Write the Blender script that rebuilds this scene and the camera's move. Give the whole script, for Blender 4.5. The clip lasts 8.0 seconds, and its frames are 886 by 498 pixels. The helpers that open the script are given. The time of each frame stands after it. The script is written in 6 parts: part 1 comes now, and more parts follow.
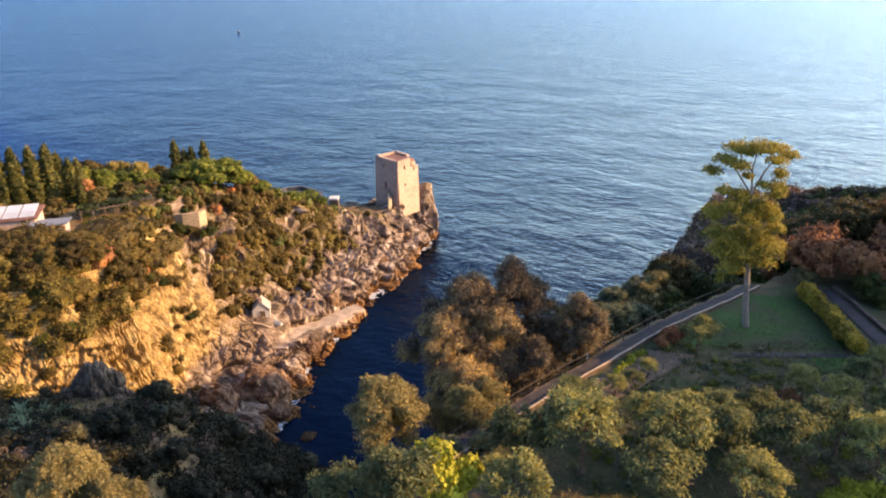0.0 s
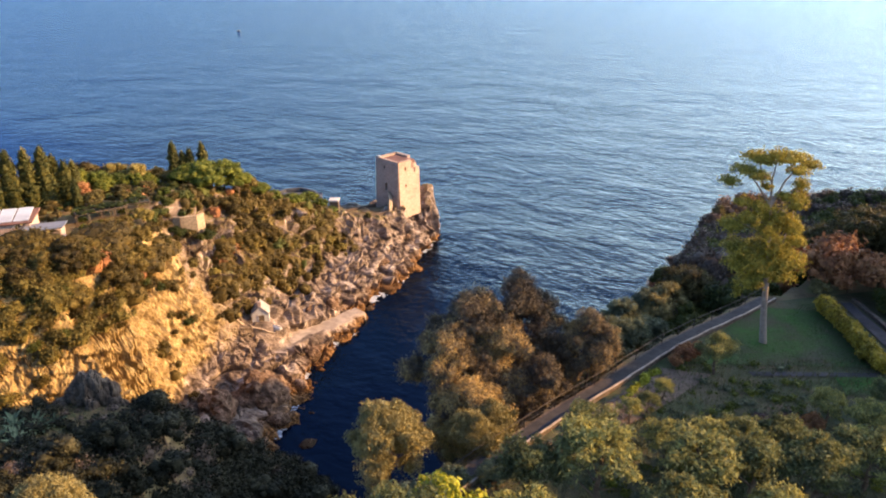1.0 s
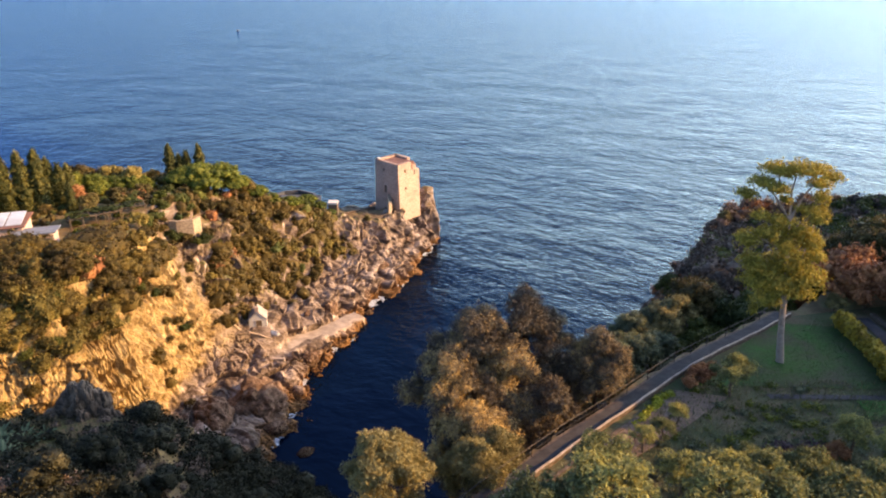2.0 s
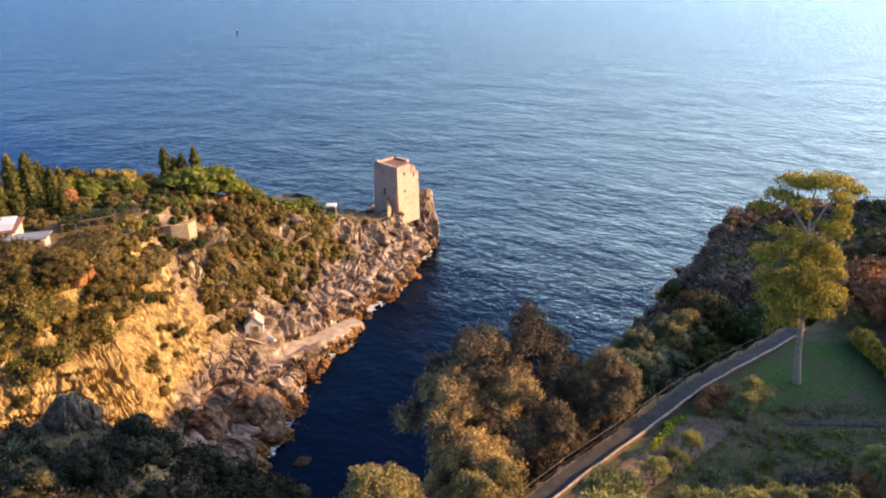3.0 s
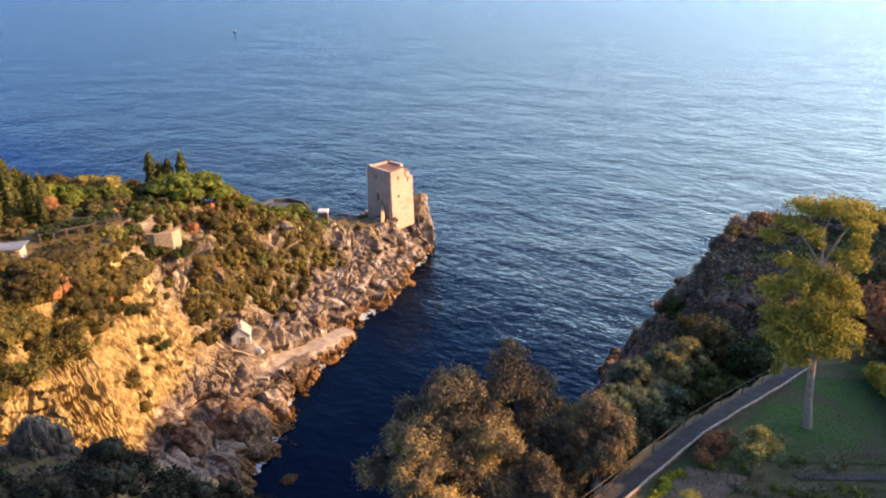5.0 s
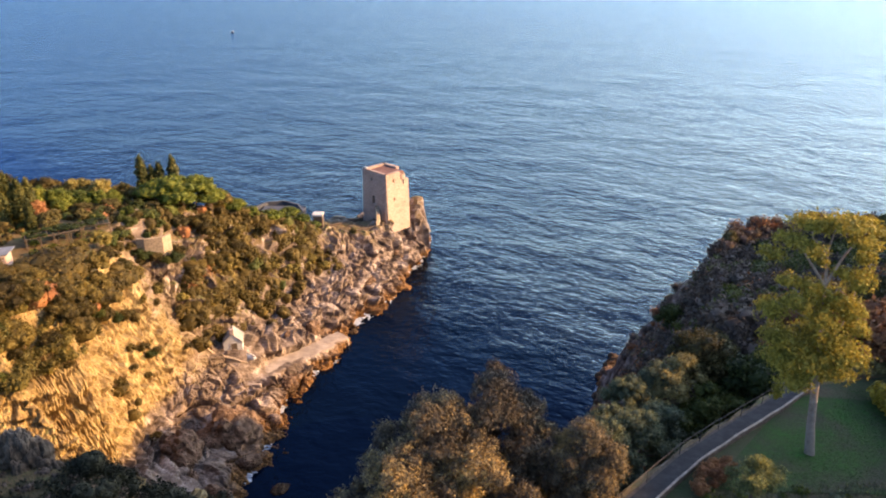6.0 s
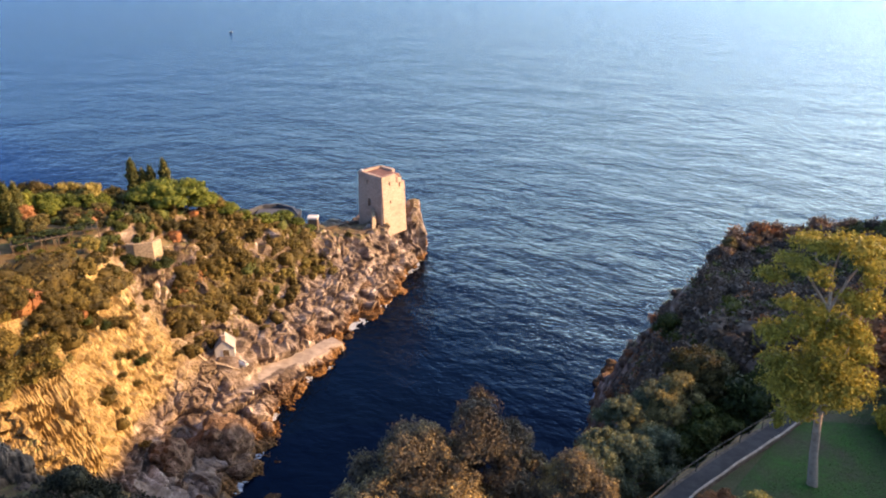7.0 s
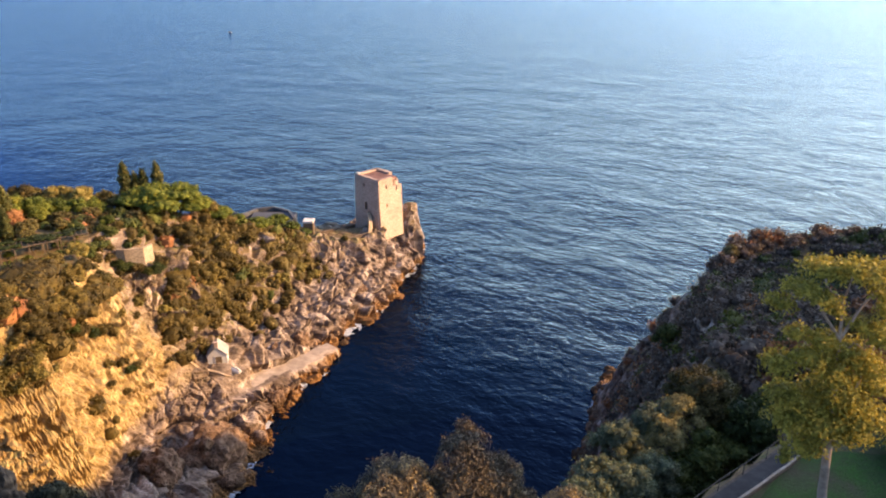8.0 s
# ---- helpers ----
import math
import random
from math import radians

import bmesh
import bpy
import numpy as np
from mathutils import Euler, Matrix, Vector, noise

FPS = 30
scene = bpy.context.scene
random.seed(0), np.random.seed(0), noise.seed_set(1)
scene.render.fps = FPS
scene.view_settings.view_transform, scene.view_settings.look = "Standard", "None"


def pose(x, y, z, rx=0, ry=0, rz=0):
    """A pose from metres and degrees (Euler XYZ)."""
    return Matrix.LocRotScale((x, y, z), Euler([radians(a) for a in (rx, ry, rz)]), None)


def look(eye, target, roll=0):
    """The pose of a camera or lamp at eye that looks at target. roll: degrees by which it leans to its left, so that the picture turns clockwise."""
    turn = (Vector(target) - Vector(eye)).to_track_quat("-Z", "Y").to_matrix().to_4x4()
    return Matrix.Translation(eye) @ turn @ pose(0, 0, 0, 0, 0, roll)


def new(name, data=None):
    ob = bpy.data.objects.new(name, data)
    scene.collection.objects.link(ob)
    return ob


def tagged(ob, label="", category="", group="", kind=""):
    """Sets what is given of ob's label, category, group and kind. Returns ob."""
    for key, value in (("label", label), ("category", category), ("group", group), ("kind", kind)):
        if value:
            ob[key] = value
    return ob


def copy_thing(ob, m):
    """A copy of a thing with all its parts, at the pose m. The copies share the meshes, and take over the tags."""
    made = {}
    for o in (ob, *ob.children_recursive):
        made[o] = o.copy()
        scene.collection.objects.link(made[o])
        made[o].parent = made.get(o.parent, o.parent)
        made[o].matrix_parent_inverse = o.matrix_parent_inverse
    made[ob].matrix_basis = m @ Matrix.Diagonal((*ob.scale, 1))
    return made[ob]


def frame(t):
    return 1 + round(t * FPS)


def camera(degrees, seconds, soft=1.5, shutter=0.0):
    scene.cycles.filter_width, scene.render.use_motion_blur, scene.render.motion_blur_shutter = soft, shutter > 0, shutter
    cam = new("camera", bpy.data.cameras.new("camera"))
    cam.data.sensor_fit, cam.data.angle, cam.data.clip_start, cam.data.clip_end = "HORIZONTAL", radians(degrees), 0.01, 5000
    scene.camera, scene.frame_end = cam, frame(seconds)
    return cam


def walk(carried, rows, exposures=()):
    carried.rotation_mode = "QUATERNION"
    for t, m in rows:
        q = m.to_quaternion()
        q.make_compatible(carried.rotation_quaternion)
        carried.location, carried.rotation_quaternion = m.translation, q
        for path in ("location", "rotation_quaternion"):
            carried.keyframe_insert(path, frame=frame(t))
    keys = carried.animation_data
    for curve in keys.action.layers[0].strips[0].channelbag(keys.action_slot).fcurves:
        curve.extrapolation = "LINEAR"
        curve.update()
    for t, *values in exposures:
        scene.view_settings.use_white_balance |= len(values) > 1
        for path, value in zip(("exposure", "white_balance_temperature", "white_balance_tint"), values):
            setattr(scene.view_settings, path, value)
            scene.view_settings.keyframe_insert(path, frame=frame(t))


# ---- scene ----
cam = camera(63.0, 8.0, soft=2.0)
PATH = [
    (0, (0.085, 0.141, 80.103), (0.084, 1.987, 79.332), -0.1),
    (0.5, (-0.032, 1.212, 80.125), (-0.033, 3.056, 79.353), -0.1),
    (1, (-0.163, 2.458, 80.143), (-0.165, 4.303, 79.369), -0.1),
    (1.5, (-0.325, 3.612, 80.148), (-0.326, 5.456, 79.374), -0.0),
    (3, (-0.246, 7.37, 80.079), (-0.246, 9.215, 79.305), 0.0),
    (3.5, (0.036, 8.551, 79.979), (0.035, 10.396, 79.206), -0.0),
    (4, (0.441, 9.737, 79.964), (0.44, 11.582, 79.191), -0.0),
    (4.5, (0.829, 10.782, 79.979), (0.828, 12.627, 79.205), 0.0),
    (6, (2.094, 14.031, 79.987), (2.095, 15.876, 79.214), 0.0),
    (6.5, (2.52, 15.093, 80.036), (2.522, 16.938, 79.263), 0.1),
    (7, (3.015, 16.319, 80.05), (3.016, 18.163, 79.277), 0.0),
    (7.5, (3.411, 17.476, 80.077), (3.412, 19.32, 79.304), 0.0),
    (8, (3.706, 18.666, 80.157), (3.707, 20.511, 79.384), 0.1),
]
EXPOSURES = [(0.0, 1.48, 6450, 13), (8.0, 1.48, 6450, 13)]
walk(cam, [(t, look(eye, target, roll)) for t, eye, target, roll in PATH], EXPOSURES)

# ---- light ----
SUN_TO = Vector((1.0, 0.05, 0.0)).normalized()
SUN_EL = 21.0
world = bpy.data.worlds.new("sky")
scene.world = world
world.use_nodes = True
wn = world.node_tree.nodes
sky = wn.new("ShaderNodeTexSky")
sky.sky_type = "NISHITA"
sky.sun_disc = False
sky.sun_elevation = radians(SUN_EL)
sky.sun_rotation = math.atan2(SUN_TO.x, SUN_TO.y)
sky.air_density = 1.0
sky.dust_density = 0.7
sky.ozone_density = 2.5
wn["Background"].inputs["Strength"].default_value = 0.138
# evening haze: the sky glows towards the sun and dims away from it
wl = world.node_tree.links
way = wn.new("ShaderNodeTexCoord")
toward = wn.new("ShaderNodeVectorMath")
toward.operation = "DOT_PRODUCT"
toward.inputs[1].default_value = SUN_TO
wl.new(way.outputs["Generated"], toward.inputs[0])
glow = wn.new("ShaderNodeMapRange")
glow.interpolation_type = "SMOOTHSTEP"
for key, value in (("From Min", -0.6), ("From Max", 0.9), ("To Min", 0.0), ("To Max", 1.0)):
    glow.inputs[key].default_value = value
wl.new(toward.outputs["Value"], glow.inputs["Value"])
tint = wn.new("ShaderNodeMix")
tint.data_type = "RGBA"
tint.inputs[6].default_value = (0.50, 0.60, 0.76, 1)
tint.inputs[7].default_value = (2.62, 2.36, 2.0, 1)
wl.new(glow.outputs[0], tint.inputs[0])
haze = wn.new("ShaderNodeVectorMath")
haze.operation = "MULTIPLY"
wl.new(sky.outputs[0], haze.inputs[0])
wl.new(tint.outputs[2], haze.inputs[1])
# and it is paler at the horizon than overhead
split = wn.new("ShaderNodeSeparateXYZ")
wl.new(way.outputs["Generated"], split.inputs[0])
climb = wn.new("ShaderNodeMapRange")
climb.interpolation_type = "SMOOTHSTEP"
for key, value in (("From Min", 0.08), ("From Max", 0.75), ("To Min", 0.0), ("To Max", 1.0)):
    climb.inputs[key].default_value = value
wl.new(split.outputs["Z"], climb.inputs["Value"])
dome = wn.new("ShaderNodeMix")
dome.data_type = "RGBA"
dome.inputs[6].default_value = (1.06, 1.05, 1.03, 1)
dome.inputs[7].default_value = (0.71, 0.70, 0.76, 1)
wl.new(climb.outputs[0], dome.inputs[0])
depth = wn.new("ShaderNodeVectorMath")
depth.operation = "MULTIPLY"
wl.new(haze.outputs[0], depth.inputs[0])
wl.new(dome.outputs[2], depth.inputs[1])
wl.new(depth.outputs[0], wn["Background"].inputs["Color"])
sun_data = bpy.data.lights.new("sun", "SUN")
sun_data.energy = 4.2
sun_data.angle = radians(0.6)
sun_data.color = (1.0, 0.57, 0.19)
sun = new("sun", sun_data)
sun.matrix_world = look((SUN_TO.x * 100, SUN_TO.y * 100, 100 * math.tan(radians(SUN_EL))), (0, 0, 0))


# ---- noise on arrays ----
def hash3(ix, iy, iz, seed=0):
    n = (ix * 374761393 + iy * 668265263 + iz * 2147483647 + seed * 974711) & 0xFFFFFFFF
    n = ((n ^ (n >> 13)) * 1274126177) & 0xFFFFFFFF
    return ((n ^ (n >> 16)) & 0xFFFF) / 65535.0


def vnoise(x, y, z, seed=0):
    """Smooth value noise, -1 to 1, on arrays."""
    x, y, z = np.broadcast_arrays(np.asarray(x, float), np.asarray(y, float), np.asarray(z, float))
    ix, iy, iz = (np.floor(v).astype(np.int64) for v in (x, y, z))
    fx, fy, fz = x - ix, y - iy, z - iz
    fx, fy, fz = (f * f * (3 - 2 * f) for f in (fx, fy, fz))
    out = 0
    for dx in (0, 1):
        for dy in (0, 1):
            for dz in (0, 1):
                w = (fx if dx else 1 - fx) * (fy if dy else 1 - fy) * (fz if dz else 1 - fz)
                out = out + w * hash3(ix + dx, iy + dy, iz + dz, seed)
    return out * 2 - 1


def fbm(x, y, z, octaves=4, seed=0, ridged=False):
    out, amp, total = 0, 1.0, 0.0
    for o in range(octaves):
        n = vnoise(x * 2**o + 17.3 * o, y * 2**o - 9.1 * o, z * 2**o + 4.7 * o, seed + o)
        out = out + amp * (1 - 2 * np.abs(n) if ridged else n)
        total += amp
        amp *= 0.5
    return out / total


def cells(x, y, z, seed=0):
    """Distance to the nearest and second nearest of scattered points, and a random number of the nearest."""
    x, y, z = np.broadcast_arrays(np.asarray(x, float), np.asarray(y, float), np.asarray(z, float))
    ix, iy, iz = (np.floor(v).astype(np.int64) for v in (x, y, z))
    best = np.full(x.shape, 9.0)
    second, tone = best.copy(), np.zeros(x.shape)
    for dx in (-1, 0, 1):
        for dy in (-1, 0, 1):
            for dz in (-1, 0, 1):
                a, b, c = ix + dx, iy + dy, iz + dz
                d = np.sqrt((a + hash3(a, b, c, seed) - x) ** 2 + (b + hash3(a, b, c, seed + 1) - y) ** 2 + (c + hash3(a, b, c, seed + 2) - z) ** 2)
                near = d < best
                second = np.where(near, best, np.minimum(second, d))
                tone = np.where(near, hash3(a, b, c, seed + 3), tone)
                best = np.where(near, d, best)
    return best, second, tone


def smooth(a, b, x):
    t = np.clip((x - a) / (b - a), 0, 1)
    return t * t * (3 - 2 * t)


# ---- materials ----
def material(name, rough=0.9, spec=0.3):
    m = bpy.data.materials.new(name)
    m.use_nodes = True
    nt = m.node_tree
    b = nt.nodes["Principled BSDF"]
    b.inputs["Roughness"].default_value = rough
    b.inputs["Specular IOR Level"].default_value = spec
    return m, nt, b


def node(nt, kind, **values):
    n = nt.nodes.new(kind)
    for key, value in values.items():
        n.inputs[key.replace("_", " ")].default_value = value
    return n


def ramp(nt, fac, stops):
    n = nt.nodes.new("ShaderNodeValToRGB")
    while len(n.color_ramp.elements) < len(stops):
        n.color_ramp.elements.new(0.5)
    for e, (p, c) in zip(n.color_ramp.elements, stops):
        e.position, e.color = p, (*c, 1)
    nt.links.new(fac, n.inputs["Fac"])
    return n.outputs["Color"]


def mixed(nt, fac, a, b, how="MIX"):
    n = nt.nodes.new("ShaderNodeMix")
    n.data_type, n.blend_type = "RGBA", how
    for key, value in ((0, fac), (6, a), (7, b)):
        if isinstance(value, (int, float)):
            n.inputs[key].default_value = value
        elif isinstance(value, tuple):
            n.inputs[key].default_value = (*value, 1)
        else:
            nt.links.new(value, n.inputs[key])
    return n.outputs[2]


def place(nt, scale=(1, 1, 1), turn=(0, 0, 0), world_space=True):
    """World position, stretched."""
    src = nt.nodes.new("ShaderNodeNewGeometry").outputs["Position"] if world_space else nt.nodes.new("ShaderNodeTexCoord").outputs["Object"]
    mp = nt.nodes.new("ShaderNodeMapping")
    mp.inputs["Scale"].default_value = scale
    mp.inputs["Rotation"].default_value = [radians(a) for a in turn]
    nt.links.new(src, mp.inputs["Vector"])
    return mp.outputs["Vector"]


def slanted(nt, angle, stretch):
    """World position turned in plan, then drawn out along the turned x."""
    a = radians(angle)
    src = nt.nodes.new("ShaderNodeNewGeometry").outputs["Position"]
    out = nt.nodes.new("ShaderNodeCombineXYZ")
    for key, way in ((0, (math.cos(a) * stretch, math.sin(a) * stretch, 0)), (1, (-math.sin(a), math.cos(a), 0))):
        dot = nt.nodes.new("ShaderNodeVectorMath")
        dot.operation = "DOT_PRODUCT"
        dot.inputs[1].default_value = way
        nt.links.new(src, dot.inputs[0])
        nt.links.new(dot.outputs["Value"], out.inputs[key])
    return out.outputs[0]


def noise_tex(nt, where, scale, detail=4, rough=0.55):
    n = node(nt, "ShaderNodeTexNoise", Scale=scale, Detail=detail, Roughness=rough)
    nt.links.new(where, n.inputs["Vector"])
    return n.outputs["Fac"]


def bump(nt, height, strength, distance, into=None):
    n = node(nt, "ShaderNodeBump", Strength=strength, Distance=distance)
    nt.links.new(height, n.inputs["Height"])
    if into is not None:
        nt.links.new(into, n.inputs["Normal"])
    return n.outputs["Normal"]


def math_node(nt, how, a, b=0.0, c=0.0):
    n = nt.nodes.new("ShaderNodeMath")
    n.operation = how
    for key, value in enumerate((a, b, c)):
        if isinstance(value, (int, float)):
            n.inputs[key].default_value = value
        else:
            nt.links.new(value, n.inputs[key])
    return n.outputs[0]


def ranged(nt, value, a, b, c=0.0, d=1.0):
    n = node(nt, "ShaderNodeMapRange")
    n.interpolation_type = "SMOOTHSTEP"
    for key, v in zip(("From Min", "From Max", "To Min", "To Max"), (a, b, c, d)):
        n.inputs[key].default_value = v
    nt.links.new(value, n.inputs["Value"])
    return n.outputs[0]


def rock_material():
    """Limestone: ochre on the high cliff, grey-pink below it, a dark weed line at the sea, soil where it lies flat."""
    m, nt, b = material("limestone", 0.92, 0.25)
    p = place(nt)
    xyz = nt.nodes.new("ShaderNodeSeparateXYZ")
    nt.links.new(nt.nodes.new("ShaderNodeNewGeometry").outputs["Position"], xyz.inputs[0])
    broad, mid, fine = noise_tex(nt, p, 0.09, 3), noise_tex(nt, p, 0.55, 5, 0.6), noise_tex(nt, p, 3.0, 5, 0.65)
    strata = noise_tex(nt, place(nt, (0.3, 0.3, 0.7), (28, 18, 0)), 0.8, 4, 0.6)
    ochre = ramp(nt, mid, [(0.3, (0.14, 0.082, 0.031)), (0.44, (0.305, 0.208, 0.083)), (0.58, (0.43, 0.315, 0.137)), (0.75, (0.53, 0.425, 0.235))])
    grey = ramp(nt, strata, [(0.32, (0.035, 0.025, 0.021)), (0.43, (0.115, 0.085, 0.070)), (0.54, (0.23, 0.177, 0.147)), (0.68, (0.45, 0.375, 0.325))])
    where = math_node(nt, "ADD", xyz.outputs["Y"], math_node(nt, "MULTIPLY", broad, 30.0))
    stone = mixed(nt, ranged(nt, where, 133, 147), ochre, grey)
    stone = mixed(nt, ranged(nt, xyz.outputs["X"], -6, 4), stone, grey)
    low = math_node(nt, "ADD", xyz.outputs["Z"], math_node(nt, "MULTIPLY", mid, 6.0))
    stone = mixed(nt, ranged(nt, low, 10, 14), grey, stone)
    stone = mixed(nt, ranged(nt, fine, 0.38, 0.6, 0.55, 0.0), stone, (0.10, 0.065, 0.035))
    streak = noise_tex(nt, place(nt, (0.7, 0.7, 0.3)), 0.8, 5, 0.65)
    stone = mixed(nt, ranged(nt, streak, 0.55, 0.72, 0.0, 0.3), stone, (0.16, 0.10, 0.045))
    # weed and wet rock at the waterline
    tide = math_node(nt, "ADD", xyz.outputs["Z"], math_node(nt, "MULTIPLY", mid, -2.4))
    stone = mixed(nt, ranged(nt, tide, -0.4, 1.5, 1, 0), stone, ramp(nt, fine, [(0.35, (0.035, 0.020, 0.011)), (0.52, (0.13, 0.062, 0.02)), (0.68, (0.33, 0.17, 0.05))]))
    # dry soil, litter and grass on flatter ground
    nz = nt.nodes.new("ShaderNodeSeparateXYZ")
    nt.links.new(nt.nodes.new("ShaderNodeNewGeometry").outputs["Normal"], nz.inputs[0])
    soil = ramp(nt, mid, [(0.3, (0.085, 0.06, 0.03)), (0.5, (0.17, 0.115, 0.055)), (0.7, (0.11, 0.12, 0.04))])
    high = ranged(nt, xyz.outputs["Z"], 9, 13)
    flat = ranged(nt, math_node(nt, "ADD", nz.outputs["Z"], math_node(nt, "MULTIPLY", fine, 0.25)), 0.72, 0.88)
    color = mixed(nt, math_node(nt, "MULTIPLY", high, flat), stone, soil)
    nt.links.new(color, b.inputs["Base Color"])
    h = bump(nt, mid, 0.6, 0.35)
    nt.links.new(bump(nt, fine, 0.6, 0.2, h), b.inputs["Normal"])
    return m


def sea_material():
    """Clear deep water: a blue body under a rippled gloss."""
    m, nt, b = material("sea_water", 0.5, 0.0)
    tone = noise_tex(nt, place(nt, (1, 2.2, 1)), 0.02, 4)
    nt.links.new(ramp(nt, tone, [(0.3, (0.0004, 0.0016, 0.0050)), (0.7, (0.0006, 0.0034, 0.011))]), b.inputs["Base Color"])
    # crests run slantwise across the view: swell, wind sea, chop, ripples; the cove is sheltered
    xyz = nt.nodes.new("ShaderNodeSeparateXYZ")
    nt.links.new(nt.nodes.new("ShaderNodeNewGeometry").outputs["Position"], xyz.inputs[0])
    reach = math_node(nt, "ADD", xyz.outputs["Y"], math_node(nt, "MULTIPLY", xyz.outputs["X"], 0.9))
    open_sea = ranged(nt, reach, 105, 205, 0.2, 1.0)
    n = None
    for angle, stretch, scale, detail, height in ((-26, 0.8, 0.02, 3, 2.6), (-30, 0.8, 0.045, 3, 1.8), (-34, 0.75, 0.13, 3, 0.7), (-38, 0.75, 0.3, 4, 0.76), (-22, 0.75, 0.66, 4, 0.44), (-50, 0.8, 1.5, 4, 0.15)):
        wave = math_node(nt, "MULTIPLY", noise_tex(nt, slanted(nt, angle, stretch), scale, detail, 0.6), open_sea)
        n = bump(nt, wave, 1.0, height, n)
    nt.links.new(n, b.inputs["Normal"])
    gloss = nt.nodes.new("ShaderNodeBsdfGlossy")
    gloss.inputs["Color"].default_value = (0.425, 0.625, 1.0, 1)
    gloss.inputs["Roughness"].default_value = 0.07
    nt.links.new(n, gloss.inputs["Normal"])
    edge = node(nt, "ShaderNodeFresnel", IOR=1.265)
    nt.links.new(n, edge.inputs["Normal"])
    mix = nt.nodes.new("ShaderNodeMixShader")
    nt.links.new(edge.outputs[0], mix.inputs[0])
    nt.links.new(b.outputs[0], mix.inputs[1])
    nt.links.new(gloss.outputs[0], mix.inputs[2])
    nt.links.new(mix.outputs[0], nt.nodes["Material Output"].inputs["Surface"])
    return m


def boulder_material():
    """Brown pitted boulders, dark with weed at the waterline."""
    m, nt, b = material("pitted_boulder", 0.95, 0.2)
    p = place(nt)
    xyz = nt.nodes.new("ShaderNodeSeparateXYZ")
    nt.links.new(nt.nodes.new("ShaderNodeNewGeometry").outputs["Position"], xyz.inputs[0])
    mid, fine = noise_tex(nt, p, 0.8, 5, 0.6), noise_tex(nt, p, 2.6, 5, 0.7)
    c = ramp(nt, mid, [(0.3, (0.060, 0.035, 0.022)), (0.52, (0.15, 0.092, 0.058)), (0.72, (0.28, 0.195, 0.135))])
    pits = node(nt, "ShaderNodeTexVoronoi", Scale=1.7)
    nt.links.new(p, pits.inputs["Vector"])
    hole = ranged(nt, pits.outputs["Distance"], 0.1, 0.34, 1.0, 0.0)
    # pits are darkened in the colour too, where the bump sinks them
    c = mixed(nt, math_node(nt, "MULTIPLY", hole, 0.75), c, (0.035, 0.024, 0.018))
    tide = math_node(nt, "ADD", xyz.outputs["Z"], math_node(nt, "MULTIPLY", mid, -2.4))
    c = mixed(nt, ranged(nt, tide, -0.6, 0.9, 1, 0), c, (0.06, 0.035, 0.018))
    nt.links.new(c, b.inputs["Base Color"])
    n = bump(nt, hole, 0.8, -0.35)
    nt.links.new(bump(nt, fine, 0.9, 0.3, n), b.inputs["Normal"])
    return m


def foam_material():
    m, nt, b = material("sea_foam", 0.6, 0.3)
    f = noise_tex(nt, place(nt), 1.6, 5, 0.65)
    nt.links.new(ramp(nt, f, [(0.38, (0.12, 0.16, 0.22)), (0.6, (0.62, 0.65, 0.69))]), b.inputs["Base Color"])
    return m


def leaf_material(name, dark, light, gold, shine=0.2, through_light=0.22):
    """Foliage: leaf by leaf and clump by clump tones."""
    m, nt, b = material(name, 0.6, shine)
    geo = nt.nodes.new("ShaderNodeNewGeometry")
    info = nt.nodes.new("ShaderNodeObjectInfo")
    clump = noise_tex(nt, place(nt), 0.45, 3)
    tone = math_node(nt, "ADD", math_node(nt, "MULTIPLY", geo.outputs["Random Per Island"], 0.32), math_node(nt, "MULTIPLY", clump, 0.75))
    tone = math_node(nt, "ADD", tone, math_node(nt, "MULTIPLY", info.outputs["Random"], 0.33))
    speck = noise_tex(nt, place(nt), 2.6, 4, 0.7)
    tone = math_node(nt, "ADD", tone, math_node(nt, "MULTIPLY", math_node(nt, "SUBTRACT", speck, 0.5), 0.45))
    color = ramp(nt, tone, [(0.35, dark), (0.68, light), (1.0, gold)])
    nt.links.new(bump(nt, speck, 0.4, 0.3), b.inputs["Normal"])
    nt.links.new(color, b.inputs["Base Color"])
    t = nt.nodes.new("ShaderNodeBsdfTranslucent")
    nt.links.new(color, t.inputs["Color"])
    mix = nt.nodes.new("ShaderNodeMixShader")
    mix.inputs[0].default_value = through_light
    nt.links.new(b.outputs[0], mix.inputs[1])
    nt.links.new(t.outputs[0], mix.inputs[2])
    nt.links.new(mix.outputs[0], nt.nodes["Material Output"].inputs["Surface"])
    return m


def mottled(name, a, b_color, scale=1.5, rough=0.85, relief=0.1, world_space=False, spec=0.3):
    m, nt, b = material(name, rough, spec)
    p = place(nt, world_space=world_space)
    f, g = noise_tex(nt, p, scale, 5, 0.6), noise_tex(nt, p, scale * 0.17, 3)
    c = ramp(nt, f, [(0.3, a), (0.7, b_color)])
    c = mixed(nt, ranged(nt, g, 0.4, 0.7, 0, 0.5), c, tuple(v * 0.62 for v in a))
    nt.links.new(c, b.inputs["Base Color"])
    nt.links.new(bump(nt, f, 0.7, relief), b.inputs["Normal"])
    return m


